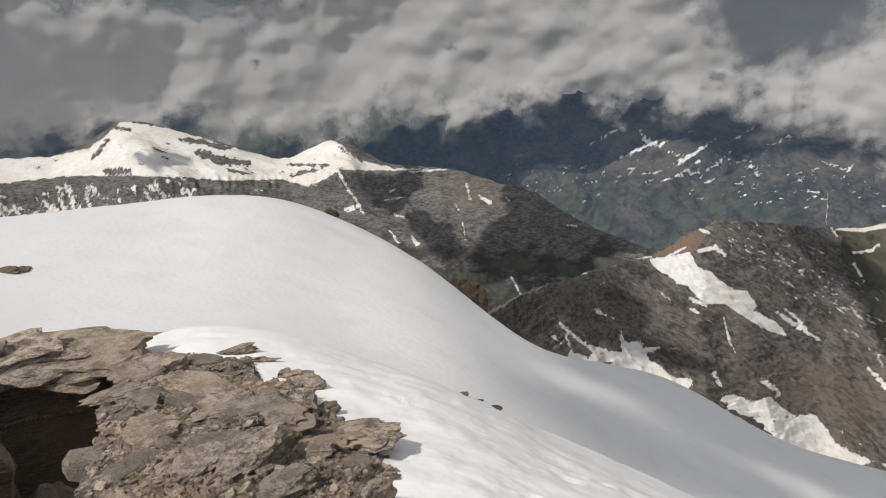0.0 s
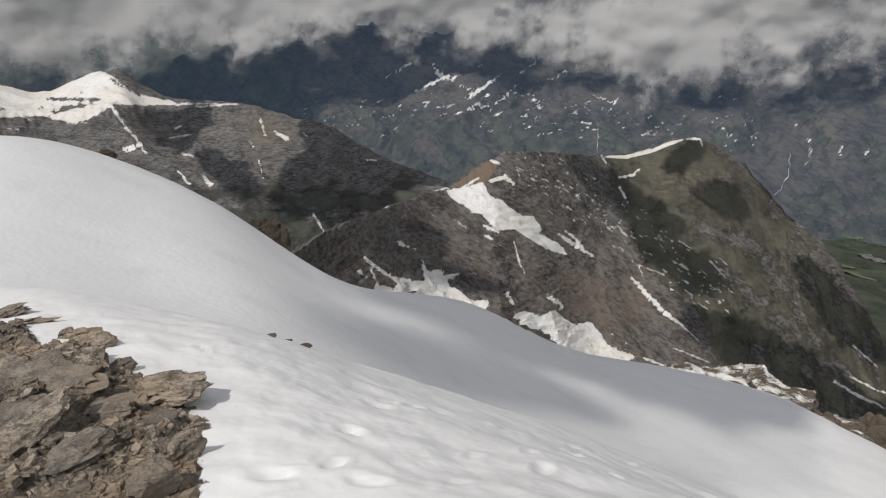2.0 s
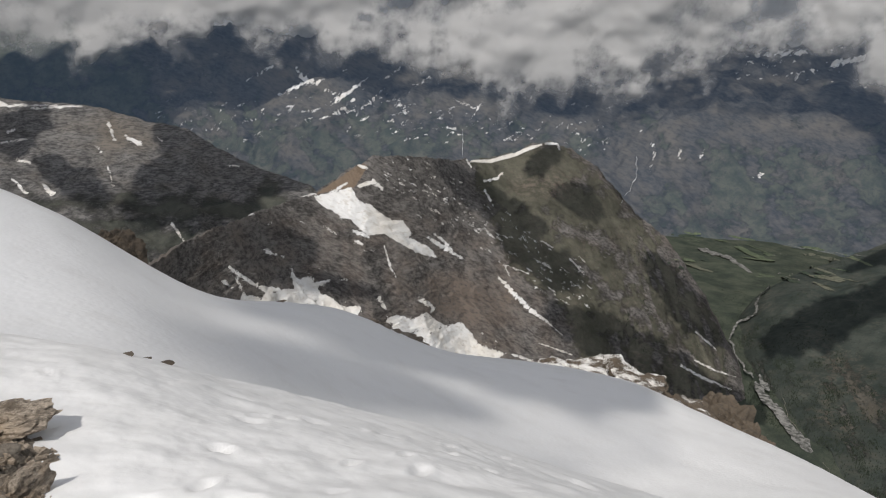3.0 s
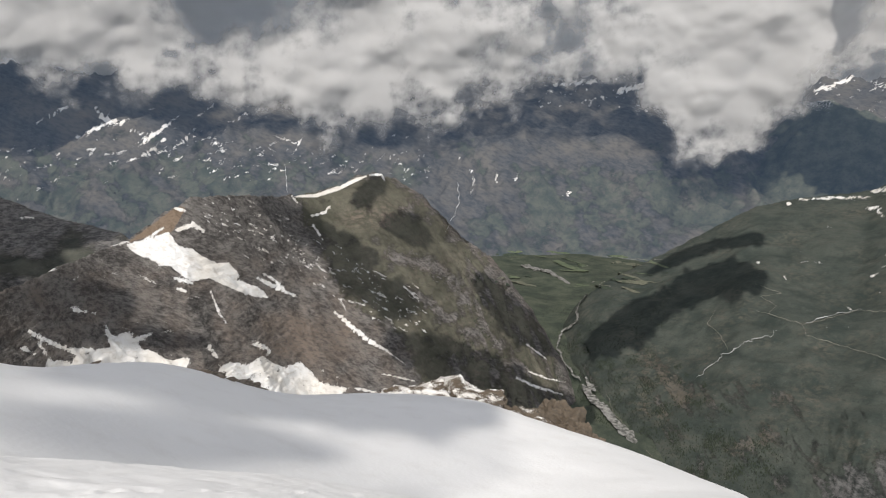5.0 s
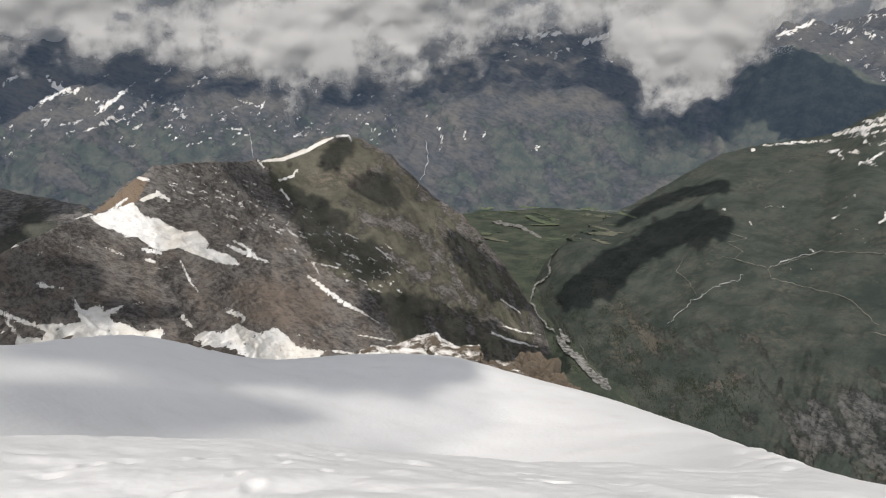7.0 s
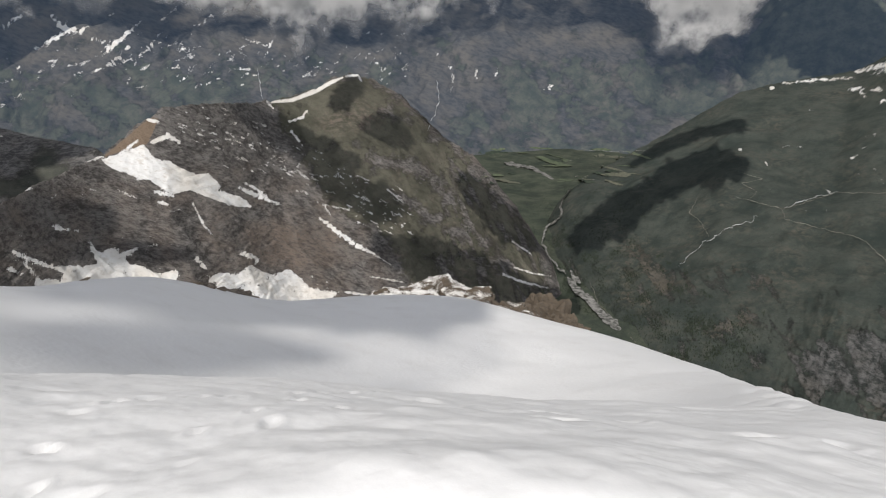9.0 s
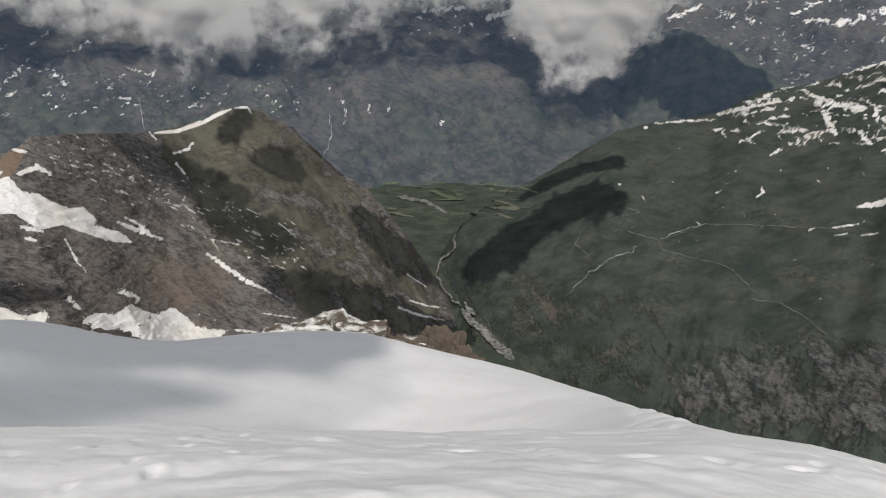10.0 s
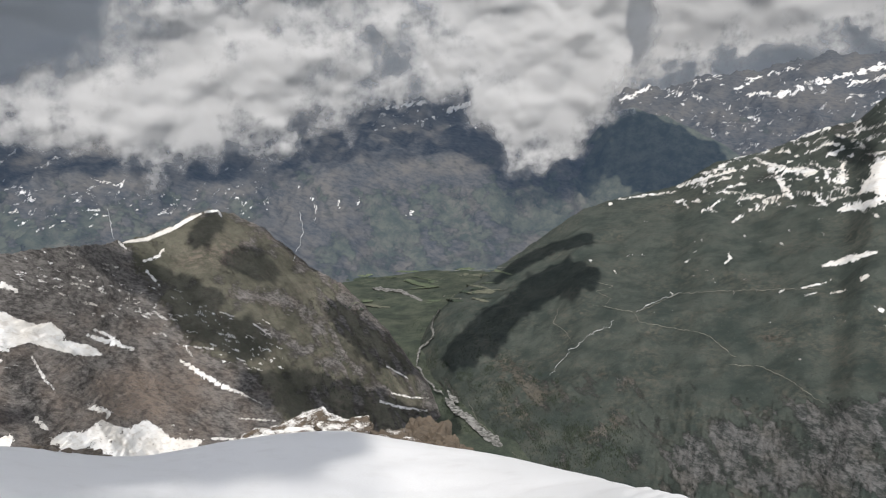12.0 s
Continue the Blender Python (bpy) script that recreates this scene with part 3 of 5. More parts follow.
def hill_cover(az, el, x, y, s):
    edge = chains(az, el, [[(71.66, -8.85, 0.06), (74.11, -8.49, 0.12), (76.16, -8.18, 0.12)], [(76.26, -7.73, 0.12), (77.94, -7.17, 0.21), (80.37, -6.37, 0.17)], [(77.13, -7.89, 0.08), (80.01, -6.99, 0.12)], [(77.91, -6.63, 0.08), (80.36, -6.16, 0.06)], [(80.32, -5.5, 0.12), (83.01, -4.41, 0.21), (86.33, -3.11, 0.33)], [(82.33, -5.78, 0.17), (83.92, -6.25, 0.21), (85.82, -6.46, 0.33)], [(83.59, -7.03, 0.25), (84.55, -8.44, 0.17)], [(76.5, -8.94, 0.29), (77.04, -9.38, 0.17)], [(77.82, -8.91, 0.21)], [(79.26, -8.2, 0.12), (80.97, -8.06, 0.1)], [(80.92, -8.54, 0.17), (82.59, -8.22, 0.12)]], 0.16, 0.75)
    mid = chains(az, el, [[(78.21, -9.66, 0.12), (78.99, -9.36, 0.08)], [(81.09, -9.81, 0.25), (80.55, -10.36, 0.17)], [(81.4, -9.53, 0.12), (82.66, -9.25, 0.17)], [(84.52, -5.23, 0.12), (86.03, -4.63, 0.17), (86.78, -4.09, 0.08)], [(86.52, -6.1, 0.21), (86.83, -7.08, 0.17)], [(87.57, -5.66, 0.21), (87.77, -7.05, 0.29)], [(85.56, -7.8, 0.12), (86.83, -8.75, 0.25)], [(87.81, -9.1, 0.29), (89.6, -8.5, 0.46), (90.75, -8.03, 0.38)], [(85.42, -1.77, 0.08), (87.11, -0.72, 0.21), (89.96, -0.29, 0.38)], [(88.88, -1.15, 0.42), (87.6, -2.2, 0.12)], [(87.75, -3.8, 0.08), (90.2, -2.64, 0.12)], [(83.05, -5, 0.12), (84.19, -4.9, 0.17)]], 0.18, 0.75)
    low = chains(az, el, [[(86.99, -13.35, 0.12), (88.41, -12.74, 0.33), (90.36, -11.89, 0.12)], [(89.62, -13.97, 0.21), (90.02, -13.68, 0.12)], [(85.8, -15.08, 0.08), (87.28, -14.53, 0.08)], [(86.04, -15.6, 0.06), (86.78, -15.31, 0.06)], [(87.73, -15.28, 0.08), (88.73, -14.86, 0.08)], [(70.98, -9.23, 0.12)], [(69.47, -13.98, 0.12)], [(80.1, -13.71, 0.06), (80.54, -13.28, 0.1), (80.3, -12.85, 0.06)], [(77.18, -13.76, 0.08), (77.51, -13.47, 0.06)], [(78.21, -11.94, 0.08)], [(81.44, -11.41, 0.08)], [(84.04, -11.81, 0.08), (84.21, -11.92, 0.08)], [(78.73, -14.34, 0.08)], [(91.08, -16.06, 0.21)], [(84.51, -10.83, 0.08)], [(71.47, -14.67, 0.06), (71.66, -15.03, 0.04)], [(84.26, -15.54, 0.08), (84.57, -15.34, 0.04)]], 0.03)
    field = patch(az, el, [(89.49, -5.69), (91.21, -4.46), (92.22, -7.74), (90.22, -7.86), (88.98, -7.52)], 0.3)
    bits = dashes(61, 420, lambda g: (lambda a, e: (a, e) if e > -9.6 + 0.02 * (a - 76) + 0.5 * g.gauss(0, 1) and fbm(np.array(a * 0.5), np.array(e * 0.8), 3, 62) > -0.15 else None)(g.uniform(76, 100), g.uniform(-10.5, 1)), (0.3, 1.5), (0.03, 0.16), (-0.5, 0.7))
    bits += dashes(65, 150, lambda g: (lambda a, e: (a, e) if e > -9.5 + 0.25 * (88 - a) * g.random() else None)(g.uniform(80, 96), g.uniform(-9, 1)), (0.5, 2.0), (0.08, 0.24), (-0.6, 0.6))
    bits += dashes(63, 26, lambda g: (g.uniform(72, 92), g.uniform(-18, -10.5)), (0.05, 0.4), (0.02, 0.06), (-0.6, 0.3))
    snow = cover_of(edge, mid, low, field, chains(az, el, bits, 0.16, 0.8))
    n1 = fbm(az * 0.9 - el * 0.5, el * 1.8 + az * 0.45, 4, 61)
    high = step(-10.5, -7.0, el) * step(76, 82, az)
    cliff = patch(az, el, [(75.71, -32.57), (77.31, -27.34), (81.26, -25.3), (83.85, -25.31), (86.54, -23.18), (93.08, -21.29), (97.38, -28.06)], 0.6)
    scars = chains(az, el, [[(62.42, -22.48, 1.04), (64.97, -25.19, 0.83)], [(61.88, -26.17, 0.67), (63.69, -26.81, 0.58)], [(66.46, -22.39, 0.25), (67.91, -20.02, 0.25)], [(71.93, -24.37, 0.25), (73.79, -22.88, 0.25)], [(83.75, -19.17, 0.42), (88.46, -18.92, 0.5)], [(88.26, -16.88, 0.25)], [(70.07, -28.06, 0.33), (72.49, -26.55, 0.25)]], 0.5)
    green = 1.1 - 0.62 * step(-0.8, 1.2, cliff + 1.2 * n1) - 0.35 * high - 0.45 * step(-0.5, 0.5, scars) + 0.45 * fbm(az * 0.35, el * 0.5, 4, 66) - 0.5 * step(-21, -24, el) * step(0.5, 0.8, ridged((az + 0.9 * el) * 0.5, (el - 0.9 * az) * 0.12, 5, 68))
    return snow, green, 0.3 + 0.6 * fbm(az * 0.3, el * 0.5, 4, 67) + 0.5 * step(-0.6, 0.3, scars) - 0.2 * step(-0.3, 0.5, cliff)


landform("mountain_pasture", "green alpine pasture slope with snow patches above grey cliffs", GREEN, 53, 98, 0.11,
    [(53, 1500, -23), (56, 1550, -18.5), (58, 1620, -16.8), (62.5, 1800, -14), (65.4, 1900, -12), (68.7, 2000, -9.7), (71.9, 2100, -8.7), (76.3, 2200, -7.7), (78.7, 2260, -5.9), (82.3, 2350, -5),
     (86.3, 2430, -3.1), (88.3, 2450, -2.7), (89.8, 2480, -1), (95, 2500, 0), (125, 2500, 1)],
    [(53, 1420, -24), (55.5, 1250, -22), (58.3, 980, -27.5), (64, 830, -31), (75, 620, -36), (95, 500, -40), (125, 500, -40)], 340, 20, 0.95, 34, 420, 0.15, 37, hill_cover,
    detail=lambda az, el, x, y, z: 5 * fbm(x / 70, y / 70, 5, 38, 0.55) + step(-23.5, -26, el) * step(72, 78, az) * (10 * (ridged(az * 1.1, el * 0.25, 4, 39, 0.6) - 0.5) + 8 * beds(x, y, z, (0.1, -0.1, 1), 14, 90, 40)) + step(-10, -6, el) * 14 * (ridged(x / 120, y / 120, 5, 35, 0.55) - 0.5))


def far_cover(az, el, x, y, s):
    bright = chains(az, el, [[(16.48, -3.23, 0.12), (16.94, -4.14, 0.33), (17.72, -4.41, 0.38), (18.8, -4.2, 0.08)], [(14.72, -5.58, 0.08), (15.6, -5.14, 0.12), (16.96, -4.5, 0.17)], [(12.57, -4.36, 0.12), (13.88, -3.63, 0.12), (14.71, -3.18, 0.08)], [(19.35, -5.98, 0.17), (20.7, -5.11, 0.21), (22.23, -3.89, 0.12)], [(19.43, -6.91, 0.12), (21.11, -5.72, 0.17)], [(18.7, -5.03, 0.17), (19.35, -5.31, 0.12), (20.23, -5.09, 0.06)], [(21.75, -6.43, 0.12), (22.87, -5.45, 0.12), (23.64, -4.7, 0.06)], [(16.65, -6.83, 0.06), (18, -6.58, 0.06)], [(18.24, -7.39, 0.06), (19.3, -6.99, 0.06), (21.32, -6.63, 0.06)], [(24.79, -5.6, 0.12), (25.24, -6.67, 0.06)], [(23.69, -7.44, 0.08), (24.35, -7.51, 0.1)], [(25.24, -8.93, 0.1), (26.47, -8.68, 0.06)]], 0.16, 0.8)
    more = chains(az, el, [[(23.21, -4.13, 0.08), (25.17, -3.01, 0.06)], [(25.99, -4.5, 0.08), (27.33, -3.74, 0.06)], [(29.44, -5.47, 0.06), (31.71, -6.25, 0.12)], [(27.76, -7.84, 0.06), (29.71, -7.82, 0.08)], [(28.76, -5.81, 0.06), (29.25, -6.81, 0.04)], [(45.9, -8.27, 0.17), (46.05, -9.31, 0.1), (45.91, -10.26, 0.04)], [(47.97, -8.5, 0.17), (47.84, -9.21, 0.06)], [(49.79, -8.29, 0.06), (49.42, -9.14, 0.06)], [(53.85, -9.95, 0.17), (54.41, -9.7, 0.08)], [(44.6, -7.24, 0.12)], [(40, -7.88, 0.04), (40.11, -9.29, 0.04)], [(41.38, -5.79, 0.06), (42.8, -5.19, 0.06)], [(57.54, -1.38, 0.33), (60.12, -0.58, 0.21)], [(52.55, -0.97, 0.17), (55.71, -0.6, 0.25)], [(54.66, -2.29, 0.12), (56.67, -1.83, 0.12)]], 0.2, 0.75)
    peaks = chains(az, el, [[(71.55, -0.89, 0.17), (72.84, -0.4, 0.33), (73.85, 0.14, 0.21)], [(74.45, 0.04, 0.08), (75.91, -0.48, 0.17)], [(76.5, 0.37, 0.08), (79.2, 0.74, 0.12)], [(76.99, -0.33, 0.08), (77.69, -1.17, 0.12)], [(80.15, -0.38, 0.17), (81.19, 0.42, 0.17), (84.15, 1.21, 0.12)], [(80.79, -0.6, 0.17), (83.85, -0.6, 0.21), (86.39, 0.29, 0.21), (89.97, 1.19, 0.29)], [(81.79, -1.04, 0.08), (83.94, -0.76, 0.12)], [(87.41, -0.14, 0.17), (90.05, 0.47, 0.21)], [(84.55, -0.05, 0.08), (87.33, 0.72, 0.12)]], 0.3, 0.7)
    n1 = fbm(az * 1.3 + el * 0.9, el * 2.0 - az * 0.6, 4, 71)
    bits = dashes(71, 260, lambda g: (lambda a, e: (a, e) if abs(e + 6.4 + 0.09 * abs(a - 20)) < abs(g.gauss(0, 1.4)) else None)(g.uniform(3, 42), g.uniform(-10, -2)), (0.1, 1.0), (0.02, 0.07), (0.1, 0.9))
    bits += dashes(72, 320, lambda g: (g.uniform(72, 92), g.uniform(-6, 0.5)), (0.1, 0.8), (0.02, 0.08), (-0.2, 0.5)) + dashes(73, 70, lambda g: (g.uniform(50, 64), g.uniform(-2.8, 0)), (0.1, 0.7), (0.03, 0.1), (-0.4, 0.5))
    snow = cover_of(bright, more, peaks, chains(az, el, bits, 0.1))
    green = step(-4.5, -9, el + 2.5 * n1) * 0.9 + 0.1 + 0.75 * fbm(az * 0.28 + 3, el * 0.5, 5, 78, 0.6) - 0.7 * np.exp(-((az - 45.5) / 5) ** 2 - ((el + 10) / 2.4) ** 2) - 0.55 * step(0.45, 0.8, ridged(az * 0.45 + 0.4 * n1 + 0.3 * el, el * 0.14, 4, 85))
    wooded = step(7, 2, az)
    green = green + 1.2 * wooded
    snow = snow - 1.0 * wooded * step(-1.5, -2.5, el)
    return snow, green, (1 - wooded) * 0.4 + 0.9 * (1 - wooded) * fbm(az * 0.35, el * 0.6 + 5, 4, 79) + 0.6 * np.exp(-((az - 16) / 2.5) ** 2 - ((el + 4) / 1.5) ** 2)


landform("backdrop_range", "distant mountain range in painted blue haze, with snow streaks under clouds", FAR, -41, 96, 0.15,
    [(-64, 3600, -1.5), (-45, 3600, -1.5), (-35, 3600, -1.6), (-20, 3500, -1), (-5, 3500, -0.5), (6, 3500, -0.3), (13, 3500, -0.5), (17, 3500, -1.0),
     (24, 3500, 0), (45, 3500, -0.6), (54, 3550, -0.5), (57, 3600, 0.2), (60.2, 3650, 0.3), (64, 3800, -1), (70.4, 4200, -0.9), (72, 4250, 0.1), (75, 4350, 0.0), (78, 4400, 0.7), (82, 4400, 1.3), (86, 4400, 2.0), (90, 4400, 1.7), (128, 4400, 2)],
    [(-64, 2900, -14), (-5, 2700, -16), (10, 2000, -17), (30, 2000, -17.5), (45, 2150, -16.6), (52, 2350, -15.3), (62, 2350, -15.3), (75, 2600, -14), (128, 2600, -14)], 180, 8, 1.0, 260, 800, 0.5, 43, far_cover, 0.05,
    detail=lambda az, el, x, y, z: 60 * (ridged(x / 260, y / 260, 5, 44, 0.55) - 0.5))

# the spur takes its blue from the same painted haze glow
landform("backdrop_spur", "steep shaded forested spur in painted blue haze behind the pasture", FAR, 58, 90, 0.2,
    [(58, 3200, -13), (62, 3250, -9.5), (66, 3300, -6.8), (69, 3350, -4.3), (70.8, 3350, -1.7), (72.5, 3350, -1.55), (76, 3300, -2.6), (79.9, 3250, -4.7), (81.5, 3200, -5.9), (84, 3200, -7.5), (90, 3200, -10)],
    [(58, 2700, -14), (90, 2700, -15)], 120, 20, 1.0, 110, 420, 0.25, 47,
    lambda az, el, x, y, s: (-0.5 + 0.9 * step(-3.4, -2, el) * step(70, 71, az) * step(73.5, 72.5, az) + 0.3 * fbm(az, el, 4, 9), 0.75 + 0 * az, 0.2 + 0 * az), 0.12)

# ---- the snowfield round the summit ----
EDGE = [(-180, 9, -20), (-60, 9, -15), (-45, 9, -15.6), (-34.8, 9, -16.7), (-25, 9, -17.6), (-18.7, 8.6, -18), (-13.2, 8.2, -19.4), (-7.5, 8, -21.9), (0.6, 8, -24.6), (6, 8, -26.9), (10.2, 8, -28.4), (20, 8, -31.1),
    (30, 8, -33.1), (37.5, 8, -34.6), (48, 8, -35.5), (56, 8, -35.6), (70, 8, -34.0), (81, 8.5, -31.8), (90, 9, -30.4), (120, 9, -28), (180, 9, -20)]
RIM = [(-180, 70, -25), (-60, 80, -9), (-40, 85, -7.8), (-33, 88, -8), (-23, 90, -7.8), (-19.3, 90, -7.6), (-14, 90, -8.1), (-10.6, 88, -9.3), (-5, 82, -12.1), (-1, 78, -14.7), (3.8, 75, -18.5), (6.8, 74, -20.6),
    (10, 76, -22), (14.6, 85, -22.35), (18.5, 95, -22.8), (22.3, 100, -24), (27.6, 105, -26.2), (30.5, 108, -26.8), (40, 112, -27), (47, 115, -27.3), (52, 112, -28.5), (57.5, 108, -29.4), (62, 100, -30), (67, 90, -30.8),
    (72, 70, -31.4), (78, 40, -31.8), (82, 28, -31.9), (89.5, 22, -30.6), (120, 30, -30), (180, 70, -25)]
saz = np.concatenate([np.arange(-180, -66, 2.0), np.arange(-66, 106, 0.33), np.arange(106, 180, 2.0)])
lr = np.concatenate([[-4.5, -3, -2, -1.3], np.linspace(math.log(0.5), math.log(330), 400)])
re, ee = smooth(table(EDGE, saz, 1), 9, 0), smooth(table(EDGE, saz, 2), 7, 0)
rr, er = smooth(table(RIM, saz, 1), 9, 0), smooth(table(RIM, saz, 2), 4, 0)
SE = np.zeros((len(saz), len(lr)))
for i in range(len(saz)):
    ze = re[i] * math.tan(radians(ee[i])) + EYE
    zr = rr[i] * math.tan(radians(er[i])) + EYE
    basin = max(re[i] * 1.9, rr[i] * 0.45)
    rad = [0.5, 2.0, 3.5, 5.0, re[i], re[i] * 1.35, basin, rr[i] * 0.8, rr[i], rr[i] * 1.12, rr[i] * 1.5, 330]
    zb = (basin * math.tan(radians(ee[i] - 1.0))) + EYE
    zm = 0.5 * (zb + zr) + 0.06 * (zr - zb) + 1.0
    z5 = min(ze * 0.36, EYE + 5 * math.tan(radians(ee[i] - 1.2)))
    hs = [0, -0.06, -0.03 + 0.46 * z5, z5, ze, ze - re[i] * 0.36, zb, zb + (zr - zb) * (rr[i] * 0.8 - basin) / (rr[i] - basin) + 0.4, zr, zr - rr[i] * 0.11, zr - rr[i] * 0.5, -490]
    SE[i] = np.interp(np.exp(lr), rad, hs)
SE = smooth(SE, 5.0, 1)
SE = smooth(SE, 3.0, 0)
SR, SA = np.meshgrid(np.concatenate([[0.0], np.exp(lr[1:])]), saz)
sx, sy = SR * np.sin(np.radians(SA)), SR * np.cos(np.radians(SA))
far = step(12, 60, SR)
SE = SE + (1 - far) * (0.045 * fbm(sx / 1.1, sy / 1.1, 3, 81) + 0.019 * fbm(sx / 0.3, sy / 0.3, 3, 82)) + far * 0.35 * fbm(sx / 14, sy / 14, 4, 83)
SE = SE + 0.3 * step(72.5, 74, SA) * step(79.5, 78, SA) * step(20, 30, SR) * fbm(sx / 2.2, sy / 2.2, 3, 84, 0.6)
SEL = np.degrees(np.arctan2(SE - EYE, SR))
outer = SR > re[:, None] * 1.6
peak = np.where(outer, SEL, -90).max(1)
SE = SE + step(0.3, 0.75, SR / rr[:, None]) * SR * np.radians(smooth(er - peak, 5, 0))[:, None] * 1.2
inner = (SR > re[:, None] * 0.6) & (SR < re[:, None] * 1.3)
peak = np.where(inner, SEL, -90).max(1)
SE = SE + step(0.4, 0.9, SR / re[:, None]) * step(1.9, 1.2, SR / re[:, None]) * SR * np.radians(smooth(ee - peak, 7, 0))[:, None] * 1.2 * step(-30, -20, SA) * step(85, 78, SA)


def snow_height(az, r):
    """The height of the snow at a bearing and a distance."""
    k = int(np.clip(np.searchsorted(saz, az), 0, len(saz) - 1))
    return float(np.interp(math.log(max(r, 0.5)), lr, SE0[k]))


def snow_at(az, el):
    """The place on the snow that is seen from the summit at this bearing and height angle."""
    k = int(np.clip(np.searchsorted(saz, az), 0, len(saz) - 1))
    e = np.degrees(np.arctan2(SE[k] - EYE, np.exp(lr)))
    hit = np.nonzero(e >= el)[0]
    j = hit[0] if len(hit) else int(np.argmax(e))
    r = math.exp(lr[j])
    return Vector((r * math.sin(radians(az)), r * math.cos(radians(az)), SE[k, j]))


# old footprints trodden across the near snow
rng = random.Random(4)
prints = []
for chain in ([(5.55, -38.23), (9.16, -37.81), (16.38, -37), (20.47, -36.55), (26.8, -36.09), (31.78, -35.59), (36.28, -35.29), (42.56, -35.39)], [(45.43, -36.27), (64.23, -36.73), (73.36, -35.3), (81.13, -34.05), (88.95, -31.89), (94.45, -29.94)], [(10.9, -31.19), (16.51, -32.35), (20.99, -32.99), (29.9, -34.04), (37.47, -34.81)],
              [(-11.6, -21.7), (-6.8, -24.3), (-1.52, -27.34), (7.46, -30.1), (18.3, -32.71), (29.4, -34.32), (39.96, -34.9)], [(-2.75, -29.4), (5.12, -33.05), (16.07, -36.71), (27.53, -38.38)], [(7.56, -28.5), (16.09, -31.81), (23.88, -33.87), (34.87, -35.36)], [(-0.39, -35.01), (9.21, -37.75), (13.75, -38.47)]):
    spots = [snow_at(a, e) for a, e in chain]
    side, big = 1, 1.0 if chain[0][0] > 15 else 0.55
    for p, q in zip(spots, spots[1:]):
        n = max(1, round((q - p).length / 0.5))
        for i in range(n):
            c = p.lerp(q, i / n)
            d = (q - p).normalized()
            side = -side
            prints.append((c.x - d.y * 0.13 * side + rng.uniform(-0.14, 0.14), c.y + d.x * 0.13 * side + rng.uniform(-0.14, 0.14), rng.uniform(0.02, 0.06) * big, math.atan2(d.y, d.x) + rng.uniform(-0.5, 0.5), rng.uniform(0.7, 1.2) * big))
for px, py, depth, turn, big in prints:
    ux, uy = math.cos(turn), math.sin(turn)
    near = np.nonzero((np.abs(sx - px) < 0.6) & (np.abs(sy - py) < 0.6))
    dx, dy = sx[near] - px, sy[near] - py
    q = ((dx * ux + dy * uy) / (0.15 * big)) ** 2 + ((dx * uy - dy * ux) / (0.075 * big)) ** 2
    SE[near] += -depth * np.exp(-q ** 2) + 0.25 * depth * np.exp(-(np.sqrt(q) - 1.7) ** 2 * 4)
# the rock outcrop's edge, by bearing and height angle
RIMROCK = [(-85, -15), (-60, -15), (-44, -15), (-41.3, -15.2), (-40.6, -17.8), (-38, -18.3), (-36.8, -17.2), (-32, -18.2), (-26.7, -19), (-21, -20), (-17.2, -21), (-16, -22.6), (-13, -23.6), (-12, -24), (-11.5, -25.8), (-9, -27.4), (-8, -28.8),
    (-6.5, -29), (-4.9, -29.9), (-4.2, -32)]
FLANK = [(-60, -26), (-45, -15), (-38, -10), (-34, -7.2), (-31.6, -5.8), (-30, -4.6), (-20, -4.4)]
SE0 = SE.copy()
reach_az = np.arange(-85, -3, 0.3)
reach_r = np.array([snow_at(a, e - 0.6).xy.length for a, e in zip(reach_az, table(RIMROCK, reach_az, 1))]) + 0.12


def within(az, r, z):
    """How far inside the outcrop's edge a place lies, in metres."""
    el = np.degrees(np.arctan2(z - EYE, r))
    side = (np.interp(el, [f[0] for f in FLANK], [f[1] for f in FLANK]) - az) * r * 0.01745
    wave = 0.24 * fbm(r * np.sin(np.radians(az)) / 0.6, r * np.cos(np.radians(az)) / 0.6, 5, 111, 0.6)
    return np.minimum(np.minimum(np.interp(az, reach_az, reach_r) - r, side), np.minimum((az + 76) * r * 0.01745, r - 1.5)) + wave


SE = SE - 2.6 * step(0.2, 0.5, within(SA, SR, SE0)) * step(1.2, 2.0, SR) * (SA > -85) * (SA < -3)
me = grid_mesh("snowfield", sx, sy, SE, wrap=True)
me.materials.append(SNOW_NEAR)
tagged(new("snowfield", me), "rounded summit snowfield with soft old snow", "snow", kind="structure")

# ---- clouds ----
BASE = [(-75, -3.4), (-45, -3.6), (-39, -3.8), (-33, -4.4), (-28, -3.6), (-25, -2.6), (-20, -3.2), (-14, -4.6), (-10, -3.6), (-6.5, -4.4), (-3.5, -1.2), (0.2, -3.2), (8.6, -2), (14.5, -1.4), (19.8, -3.1), (22, -1.4), (25.5, -2.4), (29, -4.2),
    (32, -6.3), (36, -5.3), (43, -4.6), (48, -2.8), (50, -1.2), (57, -1.4), (60.5, -2.4), (62.7, -7.2), (66.6, -7.2), (69.8, -3.6), (71.5, -0.5), (76, 0.5), (84, 2.1), (90, 2), (125, 1)]
